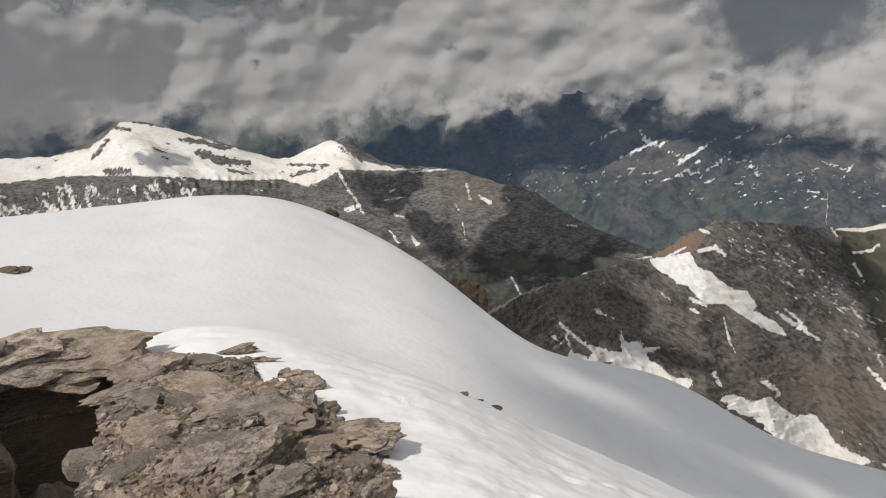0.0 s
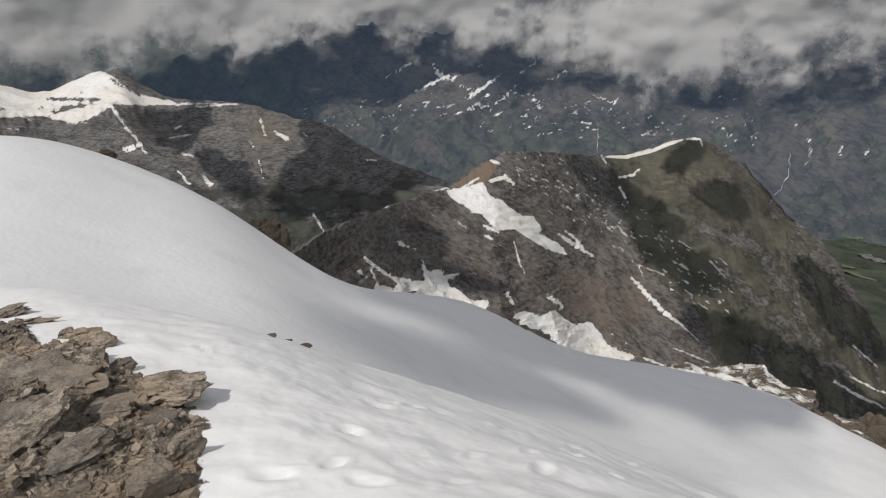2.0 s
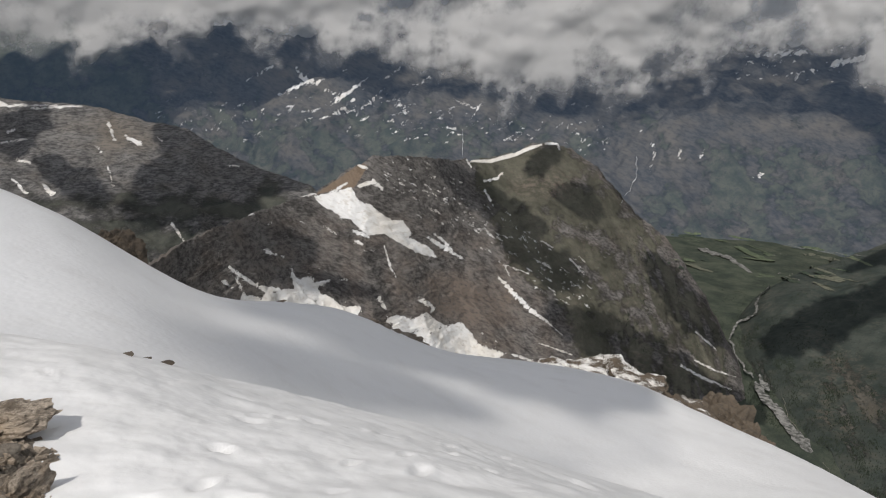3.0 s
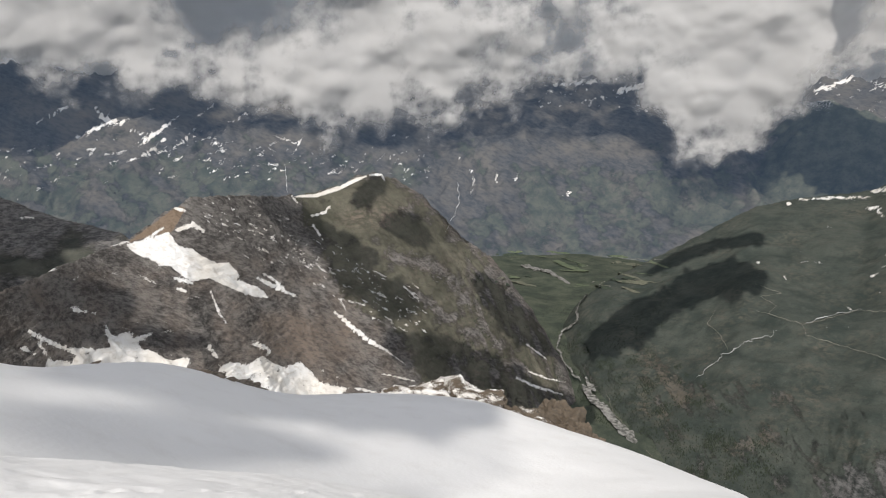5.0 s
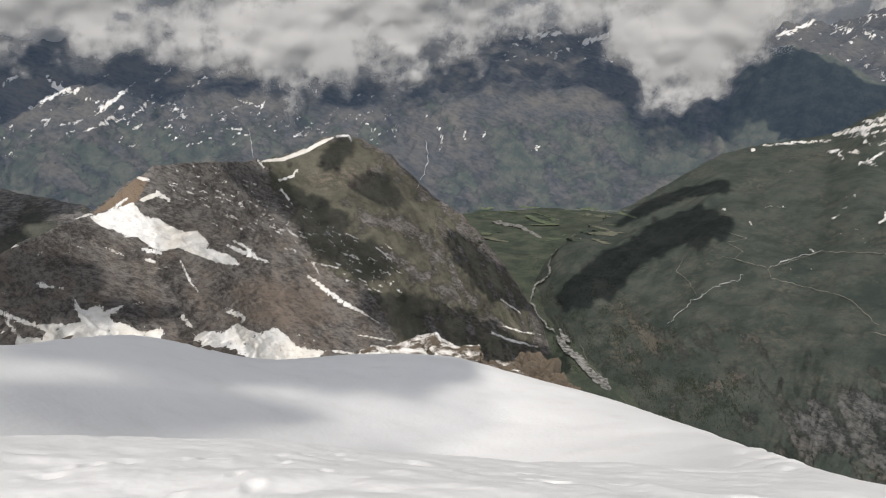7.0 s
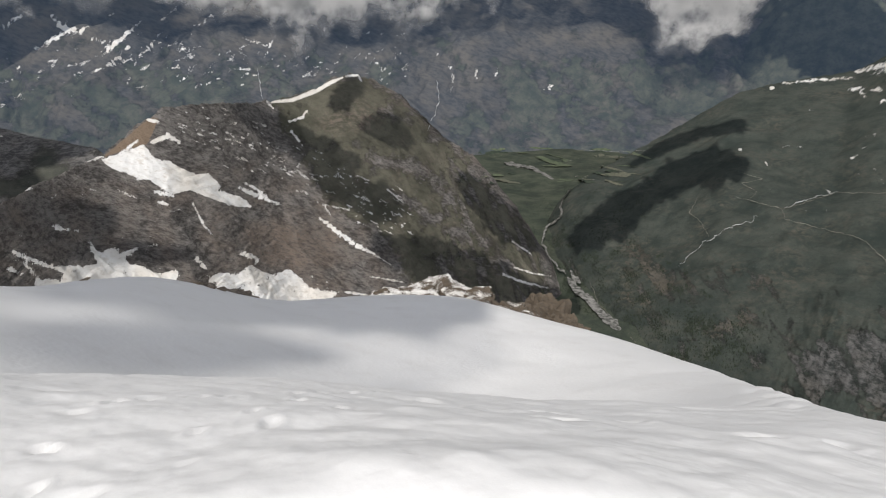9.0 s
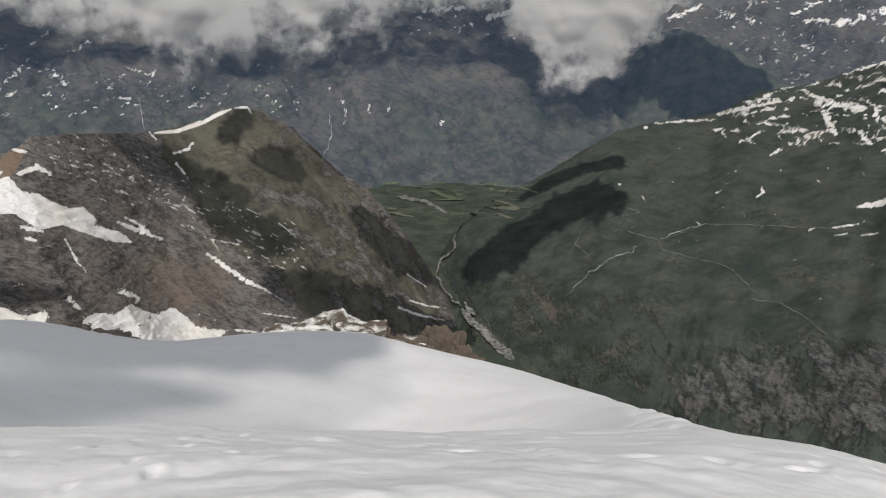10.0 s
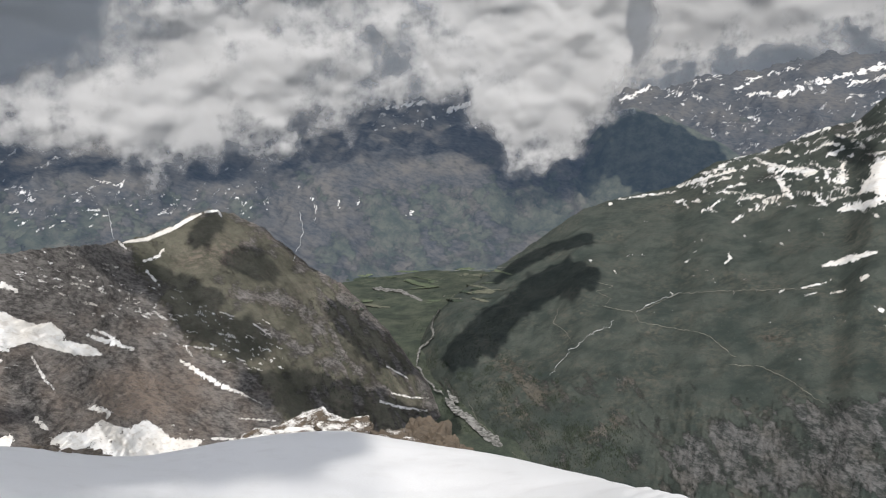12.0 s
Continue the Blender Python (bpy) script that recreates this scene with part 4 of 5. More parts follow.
# white heads, and gaps where the grey deck behind shows: az, el, half width, half height, weight
HEADS = ((36, -1, 13, 6, 1.6), (65, -1, 7, 9, 1.6), (17, 0, 6, 4, 1.5), (4, 2, 9, 5, 1.2), (-3, 8, 9, 4, 1.0), (16, 8, 8, 4, 1.0), (-33, 1, 9, 4, 1.5), (-17, 0.5, 9, 4, 1.4), (80, 5, 12, 3, 0.8), (-23, 6.5, 2.5, 2, 1.0), (-24.2, 4.5, 1.8, 1.5, 2.6), (-30, 1.8, 6, 2.2, 0.8), (-9, -1, 6, 2.4, 0.8), (69.5, 4, 4, 5, 2.0), (60, 6, 6, 4, 0.8))
GAPS = ((26.5, 4.5, 5, 4, -2.4), (-27, 7, 9, 3, -1.0), (31, 8, 9, 4, -1.0), (-23, 7.8, 4.5, 1.6, -2.0), (-37.8, 4.2, 2.5, 1.6, -1.6), (-17.5, 7.5, 2.5, 1.8, -1.6), (-3.6, -2.2, 2.2, 1.6, -1.2), (-2.3, -2.0, 1.4, 2, -1.6), (-38, 4, 5, 3, -1.0), (-12, 5, 5, 3, -0.8), (54, 3, 7, 5, -0.6))


def cloud_sheet(name, label, az0, az1, reach, fade_in, fade_out, seed, more=0.0):
    """A bank of cumulus with a ragged lower edge, hung along an arc."""
    # the top above view is added, and kept dense, to shade what lies behind
    caz, cel = np.arange(az0, az1, 0.19), np.concatenate([np.arange(-9.5, 12, 0.17), np.arange(12, 63, 1.0)])
    CE, CA = np.meshgrid(cel, caz)
    wob = fbm(CA / 3.2, CE / 3.2, 5, seed, 0.55)
    wx, wy = CA + 0.7 * wob, CE + 0.6 * fbm(CA / 3.2 + 7, CE / 3.2, 4, seed + 6, 0.5)
    # heads upon heads, each a third of the size of those that carry it
    lumps = 0.0
    for k, (cell, high) in enumerate(((8.5, 80), (3.8, 95), (1.8, 58), (0.85, 27))):
        lumps = lumps + high * puffs(wx / cell, wy / (0.8 * cell), seed + 1 + k) * (1.0 if k == 0 else 0.45 + 0.9 * step(-0.25, 0.35, fbm(CA / 7, CE / 5, 3, seed + 20 + k)))
    lumps = smooth(smooth(lumps, 0.7, 0), 0.7, 1) * (0.3 - 0.05 * step(26, 0, CA)) + 60 * fbm(CA / 12, CE / 8, 3, seed + 9)
    deep = (CE - smooth(table(BASE, caz, 1), 6, 0)[:, None] + 0.7) / 1.9 + 1.5 * wob
    body = 1.0 + more + 0.5 * step(8, -8, CA) + 1.2 * fbm(CA / 16, CE / 7, 5, seed + 4, 0.5) + 2.5 * step(11, 18, CE)
    heads = 0.55 * puffs(wx / 5.0, wy / 3.8, seed + 31) + 0.45 * puffs(wx / 2.1, wy / 1.7, seed + 32)
    body = body + (4.2 * (heads - 0.74) + 0.3) * (0.25 + 0.75 * step(28, 10, CA))
    for a, e, w, h, k in HEADS + GAPS:
        body = body + k * np.exp(-((CA - a) / w) ** 2 - ((CE - e) / h) ** 2)
    edge = np.minimum(deep, (body + 1.3 * wob) * 0.8 + 0.3)
    deep = np.minimum(deep, body + 0.6 * wob)
    ends = 4 * (1 - step(*fade_in, CA + 2 * wob)) + 4 * step(*fade_out, CA + 2 * wob)
    # that unseen top is cut away on the left to let the sun through
    ends = ends + 6 * step(20, 30, CE + 3 * wob) * step(6, -14, CA + 2 * wob)
    cover = np.clip((edge - ends) * 0.5, -0.5, 1.6)
    CR = reach + 6 * CE - step(-0.3, 1.6, deep) * (lumps - 60)
    me = grid_mesh(name, CR * np.sin(np.radians(CA)), CR * np.cos(np.radians(CA)), EYE + CR * np.tan(np.radians(CE)), [("cover", cover)], cover > -0.35)
    me.materials.append(CLOUD)
    return tagged(new(name, me), label, "cloud", kind="structure")


cloud_sheet("cloud_bank", "white and grey cumulus clouds hanging over the range", -75, 80, 2700, (-75, -70), (72, 77), 91)
cloud_sheet("cloud_bank_far", "pale cumulus clouds above far snowy peaks", 62, 125, 4520, (65, 70), (121, 124), 291, 1.5)

# the deck behind, its shade painted as grey
caz, cel = np.arange(-78, 128, 0.5), np.arange(-3, 36, 0.4)
CE, CA = np.meshgrid(cel, caz)
wob = fbm(CA / 6, CE / 4, 5, 97, 0.5)
cover = 1.5 + 0.3 * wob
CR = 3700 + 1080 * step(44, 76, CA) - (130 - 80 * step(58, 66, CA)) * billow(CA / 14, CE / 7, 4, 98, 0.4)
CR = np.minimum(CR, 4900 * np.cos(np.radians(CE)))
me = grid_mesh("cloud_deck", CR * np.sin(np.radians(CA)), CR * np.cos(np.radians(CA)), EYE + CR * np.tan(np.radians(CE)), [("cover", cover)])
me.materials.append(SHADED_DECK)
tagged(new("cloud_deck", me), "layer of cloud behind the cumulus, painted in shaded grey", "cloud", kind="structure")

# ---- drifting clouds over the valleys, whose shade lies on the slopes ----


def lump_mesh(name, seed, flat, rough, cells, smooth_faces=True, levels=4):
    """A ball pushed in and out by noise, flattened."""
    bm = bmesh.new()
    bmesh.ops.create_icosphere(bm, subdivisions=levels, radius=1)
    off = Vector((seed * 3.7, seed * 1.3, seed * 7.1))
    for v in bm.verts:
        d = noise.fractal(v.co * cells + off, 0.8, 2.1, 5)
        v.co *= 1 + rough * d
        v.co.z *= flat
    for f in bm.faces:
        f.smooth = smooth_faces
    me = bpy.data.meshes.new(name)
    bm.to_mesh(me)
    bm.free()
    return me


def drop_any(az, el):
    """The nearest slope or valley floor that is seen at this bearing and height angle."""
    best = None
    for name, (azs, r, z) in SURFACES.items():
        if azs[0] <= az <= azs[-1]:
            k = int(np.clip(np.searchsorted(azs, az), 0, len(azs) - 1))
            hit = np.nonzero(np.degrees(np.arctan2(z[k] - EYE, r[k])) >= el)[0]
            if len(hit):
                j = hit[0]
                i, f = max(j - 1, 0), 1.0
                if i < j:
                    e0, e1 = (math.degrees(math.atan2(z[k, q] - EYE, r[k, q])) for q in (i, j))
                    f = (el - e0) / max(e1 - e0, 1e-6)
                rq = r[k, i] + (r[k, j] - r[k, i]) * f
                if best is None or rq < best[0]:
                    best = (rq, EYE + rq * math.tan(radians(el)))
    slope = math.tan(radians(-el))
    if slope > 0.08:
        rg = 456 / (slope - 0.075)
        if rg < 3500 and (best is None or rg < best[0]):
            best = (rg, EYE - rg * slope)
    if best is None:
        best = (4200, EYE - 4200 * slope)
    return Vector((best[0] * math.sin(radians(az)), best[0] * math.cos(radians(az)), best[1]))


def at(az, r, z):
    return Vector((r * math.sin(radians(az)), r * math.cos(radians(az)), z))


DRIFT = bpy.data.materials.new("drifting_cloud")
DRIFT.use_nodes = True
DRIFT.node_tree.nodes["Principled BSDF"].inputs["Base Color"].default_value = (0.9, 0.9, 0.9, 1)
DRIFT.node_tree.nodes["Principled BSDF"].inputs["Roughness"].default_value = 1
BALL = lump_mesh("ball", 3, 1.0, 0.75, 2.2, True, 2)
BALL_CO, BALL_FACES = [v.co.copy() for v in BALL.vertices], [tuple(p.vertices) for p in BALL.polygons]
bpy.data.meshes.remove(BALL)


def snow_spot(az, el):
    return snow_at(az, el) if -90 < el < -5 else snow_at(az, -20)


def on(name):
    return lambda az, el: drop(name, az, el)


def drifting(line, high, ground, reach=6.0, material=None):
    """A long cumulus made of heads in a row, hung towards the sun above the slopes; line: bearings, height angles and half widths of the ground in its shade."""
    g = random.Random(len(line) + int(100 * abs(line[0][0])))
    verts, faces = [], []
    for (a1, e1, w1), (a2, e2, w2) in zip(line, line[1:]):
        n = max(1, round(math.hypot(a2 - a1, e2 - e1) / (0.55 * min(w1, w2))))
        for i in range(n + 1):
            t = i / n
            a, e, w = a1 + (a2 - a1) * t, e1 + (e2 - e1) * t, (w1 + (w2 - w1) * t) * g.uniform(0.8, 1.12)
            c = ground(a, e)
            most = reach * radians(w) * (c - Vector((0, 0, EYE))).length
            axes = []
            for p, q in ((ground(a + w, e), ground(a - w, e)), (ground(a, e + w), ground(a, e - w))):
                d = max((p - c, c - q), key=lambda v: v.length) if ground is snow_spot else (p - q) / 2
                axes.append(d * min(1, most / (d.length + 1e-6)))
            deep = TO_SUN * 0.35 * max(axes[0].length, 1)
            turn = g.uniform(0, 6.28)
            k = len(verts)
            for v in BALL_CO:
                x, y = v.x * math.cos(turn) - v.y * math.sin(turn), v.x * math.sin(turn) + v.y * math.cos(turn)
                verts.append(c + TO_SUN * high + axes[0] * x + axes[1] * y + deep * v.z)
            faces += [tuple(k + j for j in f) for f in BALL_FACES]
    me = bpy.data.meshes.new("cloud")
    me.from_pydata(verts, [], faces)
    me.polygons.foreach_set("use_smooth", [True] * len(faces))
    me.materials.append(material or DRIFT)
    tagged(new("cloud", me), "white cumulus cloud drifting above the slopes", "cloud", "drifting clouds")


# over the schist ridge
for line in [[(28.57, -11.02, 0.75), (31.64, -13.03, 1.25), (34.84, -15.07, 1.25), (37.24, -15.88, 0.92)], [(37.57, -9.72, 0.92), (36.48, -10.63, 0.75)], [(38.81, -12.82, 0.67), (40.75, -13.34, 1.08), (41.97, -14.31, 0.83)], [(34.31, -15.99, 0.83), (36.18, -17.74, 1.42), (38.63, -18.79, 1.5), (40.62, -19.8, 0.92)], [(39.62, -23, 1), (43.11, -24.21, 1.67), (48.89, -25.95, 1.92), (53.66, -27.59, 1.67), (56.85, -28.72, 1)], [(10.45, -16.77, 1.42), (14.06, -17.21, 1.25), (17.04, -18.34, 0.92)], [(11.52, -19.03, 0.92), (17.52, -20.8, 0.92), (23, -22.1, 0.42)]]:
    drifting(line, 900, on("mountain_ridge"))
for line in [[(46.95, -17.44, 0.67), (49.27, -19.8, 1.33), (52.38, -21.83, 1.33), (54.48, -23.37, 0.67)], [(41.54, -10.16, 0.38), (43.95, -12.56, 0.46), (45.68, -14.19, 0.33)]]:
    drifting(line, 900, on("mountain_ridge"))
# over the pasture
for line in [[(69.07, -15.34, 1), (67.15, -15.55, 1.42), (65.03, -16.45, 1.33), (62.44, -18.31, 1.17), (60.22, -20.14, 1.42), (57.42, -22, 1)], [(69.35, -12.33, 0.42), (66.42, -12.78, 0.42), (63.47, -14.3, 0.5), (61.3, -15.86, 0.25)]] + [[(87.48, -4.73, 0.75), (88.92, -5.1, 0.75)]]:
    drifting(line, 1200, on("mountain_pasture"))
for line in [[(51.46, -17.35, 0.83), (54.3, -19.61, 0.92)]]:
    drifting(line, 1500, on("mountain_ridge"))
# over the forested spur
for line in [[(71.02, -2.54, 1.08), (72.6, -3.46, 1.67), (75.27, -4.82, 1.83), (78.26, -5.48, 1.25), (74.48, -6.85, 1.42), (71.78, -5.49, 1.42)]]:
    drifting(line, 1500, on("backdrop_spur"))
# over the plateau mountain
for line in [[(-5.93, -7.24, 0.83), (-3.84, -8.75, 1.25), (-2.56, -6.65, 1)], [(-1.98, -10.73, 0.92), (-0.29, -11.74, 1.17), (0.9, -13.21, 0.92)], [(5.84, -7.55, 0.5), (7.28, -10.17, 1.67), (5.33, -12.55, 1.83), (9.69, -12.54, 1.83), (13.47, -12.24, 1.67), (16.71, -12.61, 0.67)], [(-24.05, -4.02, 0.25), (-22.93, -4.74, 0.42), (-20.44, -4.67, 0.33)], [(3.35, -14.21, 1.08), (7.29, -14.46, 1.5), (11.62, -13.69, 1.25)], [(8.71, -9.7, 1), (13.44, -11.07, 0.83)]]:
    drifting(line, 1400, on("mountain_plateau"))


# over the snow basin, with a sunlit gap between them
for line in [[(10.31, -21.84, 1.08), (17.17, -23.32, 1.42), (23.5, -25.82, 1.33), (30.6, -27.55, 1.33), (36.73, -28.15, 1.33), (43.07, -28.39, 1.25), (48.94, -28.49, 0.67)], [(6.91, -24.72, 1.08), (14.47, -27.29, 1.33), (20.78, -29.08, 1.33), (27.83, -30.54, 1.08), (33.9, -31.88, 0.58)], [(13.04, -28.44, 0.92), (25.27, -31.24, 0.83)]]:
    drifting(line, 420, snow_spot, 14.0)
# a thin unseen veil, added to dim the snow dome
THIN = DRIFT.copy()
THIN.name = "thin_cloud"
THIN.node_tree.nodes["Principled BSDF"].inputs["Alpha"].default_value = 0.19
me = lump_mesh("thin_cloud", 8, 0.1, 0.3, 1.2, True, 4)
me.materials.append(THIN)
ob = tagged(new("thin_cloud", me), "unseen thin veil of cloud added to dim the snow dome", "cloud")
ob.matrix_world = Matrix.Translation(at(-22, 62, -10) + TO_SUN * 420) @ Matrix.Diagonal((62, 50, 60, 1))

# ---- streams, tracks and the river bed ----


def plain(name, lo, hi, scale, rough=0.9, bump=0.0):
    n = Nodes(name)
    f = n.noise(scale, 6, 0.6)
    if bump:
        n.bump(f, bump, 0.7)
    return n.finish(n.mix(n.ramp(f, 0.35, 0.65), lo, hi), rough, 0.2)


GRAVEL = plain("river_gravel", (0.06, 0.062, 0.055), (0.27, 0.265, 0.25), 0.13)
TRACK = plain("track_dust", (0.14, 0.132, 0.105), (0.25, 0.238, 0.2), 0.06)
WATER = plain("white_water", (0.25, 0.255, 0.25), (0.6, 0.6, 0.6), 0.05, 0.4)


def ribbon(name, label, category, pts, half, material, seed, wander=0.12, rag=0.9, clear=0.995):
    """A strip laid over the slopes along bearings and height angles; half: half its width in degrees."""
    line = []
    for (a, e), (b, f) in zip(pts, pts[1:]):
        n = max(2, int(math.hypot(b - a, f - e) / 0.12))
        line += [(a + (b - a) * i / n, e + (f - e) * i / n) for i in range(n)]
    line.append(pts[-1])
    L = np.array(line)
    k = np.arange(len(L)) * 0.12
    L = L + wander * 1.4 * np.stack([fbm(k * 1.6, k * 0 + seed, 4, seed, 0.6), 0.7 * fbm(k * 1.6, k * 0 + seed + 9, 4, seed + 3, 0.6)], -1)
    T = np.gradient(L, axis=0)
    T /= np.linalg.norm(T, axis=1)[:, None] + 1e-9
    W = (half if half > 0.08 else 0.62 * half) * np.maximum(0.3, 0.8 + rag * fbm(k * 1.3, k * 0, 3, seed + 5, 0.55)) * (0.35 + 0.65 * step(0, 0.5, np.minimum(k, k[-1] - k)))
    verts, faces = [], []
    sides = []
    for s in (-1, 1):
        ends = []
        for (a, e), (ta, te), w in zip(L, T, W):
            w2 = w * (1 + 0.6 * float(fbm(np.array(a * 1.1), np.array(e * 1.1 + s * 3), 3, seed)))
            ends.append(drop_any(a - te * w2 * s, e + ta * w2 * s) - Vector((0, 0, EYE)))
        # even out the distances, so that the strip's edges run smoothly over rough ground
        far_off = np.array([v.length for v in ends])
        calm = np.array([np.median(far_off[max(0, i - 4):i + 5]) for i in range(len(ends))])
        calm = np.array([calm[max(0, i - 2):i + 3].mean() for i in range(len(ends))])
        sides.append([v * (min(q, d) / d) for v, q, d in zip(ends, calm, far_off)])
    for left, right in zip(*sides):
        verts += [Vector((0, 0, EYE)) + left * clear, Vector((0, 0, EYE)) + right * clear]
    for i in range(len(L) - 1):
        if (verts[2 * i] - verts[2 * i + 2]).length < 120:
            faces.append((2 * i, 2 * i + 1, 2 * i + 3, 2 * i + 2))
    me = bpy.data.meshes.new(name)
    me.from_pydata(verts, [], faces)
    me.materials.append(material)
    return tagged(new(name, me), label, category, kind="structure")


ribbon("river_bed", "grey gravel river bed on the valley floor", "river", [(56.6, -25.4), (57.3, -26.2), (58.6, -27), (60, -28.2), (61.8, -29.3)], 0.42, GRAVEL, 1, 0.05, 0.5, 0.991)
ribbon("river_bar", "pale gravel bars beside the stream", "river", [(56.8, -24.8), (57.2, -25.4), (57.8, -25.8)], 0.26, GRAVEL, 2, 0.05, 0.5, 0.993)
ribbon("river", "pale braided river in the valley", "river", [(50.5, -16), (53, -16.4), (54.8, -17.3)], 0.16, GRAVEL, 3)
ribbon("river", "narrow pale river in the valley", "river", [(56.2, -18), (55.6, -19.2), (55.7, -20.4), (54.4, -21.2), (54.1, -22.6), (55, -24), (56.4, -25.2)], 0.09, GRAVEL, 4, 0.2)
ribbon("river", "pale river across valley meadows", "river", [(57, -14.75), (60, -14.8), (62.3, -14.6)], 0.03, GRAVEL, 5)
ribbon("stream", "white mountain stream down the pasture", "stream", [(66.2, -23.6), (67, -22.4), (68.2, -21.2), (69.4, -20.2), (71.7, -18.9)], 0.034, WATER, 6, 0.3)
ribbon("stream", "white stream above the path fork", "stream", [(73.4, -18), (75, -17), (77, -16.2)], 0.035, WATER, 7, 0.2)
ribbon("stream", "thin waterfall down a distant slope", "stream", [(44.7, -9.2), (44.9, -11), (43.8, -13.4)], 0.04, WATER, 8, 0.15)
ribbon("stream", "thin waterfall down a distant slope", "stream", [(30.2, -7.8), (30.3, -10.2)], 0.03, WATER, 9, 0.08)
ribbon("path", "pale footpath across green pasture", "path", [(73.3, -18.1), (73.6, -18.8), (76.5, -19.1), (79, -19.3), (81.5, -20.9)], 0.028, TRACK, 10, 0.15)
ribbon("path", "pale footpath across green pasture", "path", [(81, -21.5), (83.5, -21.3), (85.5, -22), (88, -23.3)], 0.03, TRACK, 11, 0.15)
ribbon("path", "pale footpath climbing the pasture", "path", [(66.8, -18), (66.4, -19.2), (67.6, -20), (68.2, -21)], 0.025, TRACK, 12, 0.12)
ribbon("path", "pale footpath along the pasture", "path", [(69.8, -17.6), (72, -17.9), (73.3, -18.1), (76.8, -16.3), (82, -15.6), (87, -15)], 0.025, TRACK, 13, 0.12)
ribbon("path", "zigzag footpath on the pasture", "path", [(69.5, -15.6), (71.5, -16), (70, -16.5), (71.3, -17), (70.8, -17.7)], 0.022, TRACK, 14, 0.1)
ribbon("road", "narrow valley road beside the river", "road", [(58.6, -25.6), (59.6, -27.4), (61.4, -28.8), (63.4, -30.2)], 0.03, TRACK, 15, 0.12)

MEADOWS = [plain("meadow", a, b, 0.2) for a, b in (((0.058, 0.08, 0.048), (0.11, 0.132, 0.083)), ((0.075, 0.097, 0.06), (0.132, 0.152, 0.096)), ((0.028, 0.04, 0.03), (0.055, 0.068, 0.048)), ((0.09, 0.095, 0.07), (0.15, 0.15, 0.112)))]
g = random.Random(77)
for k in range(44):
    a, e = g.uniform(48.5, 62), g.uniform(-17.6, -14.7)
    long, lean = g.uniform(0.35, 1.3), g.uniform(-0.25, 0.12)
    ribbon("meadow", "mown green meadow in the valley", "meadow", [(a - long, e - long * lean), (a, e), (a + long, e + long * lean)], g.uniform(0.05, 0.16), MEADOWS[k % 4], 30 + k, 0.06, 0.5, 0.9992)

# ---- small houses of the village ----
STONE = plain("house_wall", (0.3, 0.28, 0.25), (0.45, 0.43, 0.4), 0.4)
LAUZE = plain("stone_roof", (0.12, 0.115, 0.11), (0.22, 0.21, 0.2), 0.6)


def house(place, turn):
    """A gabled stone house: walls and a roof with eaves."""
    root = new("house")
    w, d, h, rise = 3.2, 4.4, 3.0, 1.9
    bm = bmesh.new()
    low = [bm.verts.new((x, y, -1.5)) for x, y in ((-w, -d), (w, -d), (w, d), (-w, d))]
    top = [bm.verts.new((x, y, h)) for x, y in ((-w, -d), (w, -d), (w, d), (-w, d))]
    peak = [bm.verts.new((0, y, h + rise)) for y in (-d, d)]
    for a, b in ((0, 1), (1, 2), (2, 3), (3, 0)):
        bm.faces.new((low[a], low[b], top[b], top[a]))
    bm.faces.new((top[0], top[1], peak[0]))
    bm.faces.new((top[2], top[3], peak[1]))
    walls = bpy.data.meshes.new("wall")
    bm.to_mesh(walls)
    bm.free()
    walls.materials.append(STONE)
    bm = bmesh.new()
    for s in (-1, 1):
        rows = [[bm.verts.new((x * s, y, z + t)) for x, z in ((0, h + rise + 0.1), (w + 0.6, h - 0.25))] for t in (0, 0.3) for y in (-d - 0.5, d + 0.5)]
        a, b, c, e = rows
        for f in ((a[0], a[1], b[1], b[0]), (c[0], c[1], e[1], e[0]), (a[1], b[1], e[1], c[1]), (a[0], a[1], c[1], c[0]), (b[0], b[1], e[1], e[0])):
            bm.faces.new(f)
    roof = bpy.data.meshes.new("roof")
    bm.to_mesh(roof)
    bm.free()
    roof.materials.append(LAUZE)
    for key, me in (("wall", walls), ("roof", roof)):
        new(key, me).parent = root
    root.matrix_world = Matrix.Translation(place) @ Matrix.Rotation(turn, 4, "Z") @ Matrix.Scale(0.5, 4)
    return tagged(root, "small stone house with grey slab roof in the valley", "house", "valley houses")


g = random.Random(21)
first = house(drop_any(56.2, -15.7), 0.4)
for k in range(17):
    az, el = (g.gauss(56.3, 0.7), g.gauss(-15.75, 0.14)) if k < 10 else (g.gauss(57.3, 0.5), g.gauss(-17.0, 0.2))
    copy_thing(first, Matrix.Translation(drop_any(az, el)) @ Matrix.Rotation(g.uniform(0, 3), 4, "Z") @ Matrix.Scale(g.uniform(0.4, 0.6), 4))
hut = copy_thing(first, Matrix.Translation(drop_any(86.1, -20.4)) @ Matrix.Rotation(0.8, 4, "Z") @ Matrix.Scale(0.7, 4))
tagged(hut, "lone stone hut on the green pasture", "hut")

# ---- conifers on the valley sides ----
TREE = plain("conifer", (0.024, 0.033, 0.024), (0.046, 0.058, 0.038), 0.3)


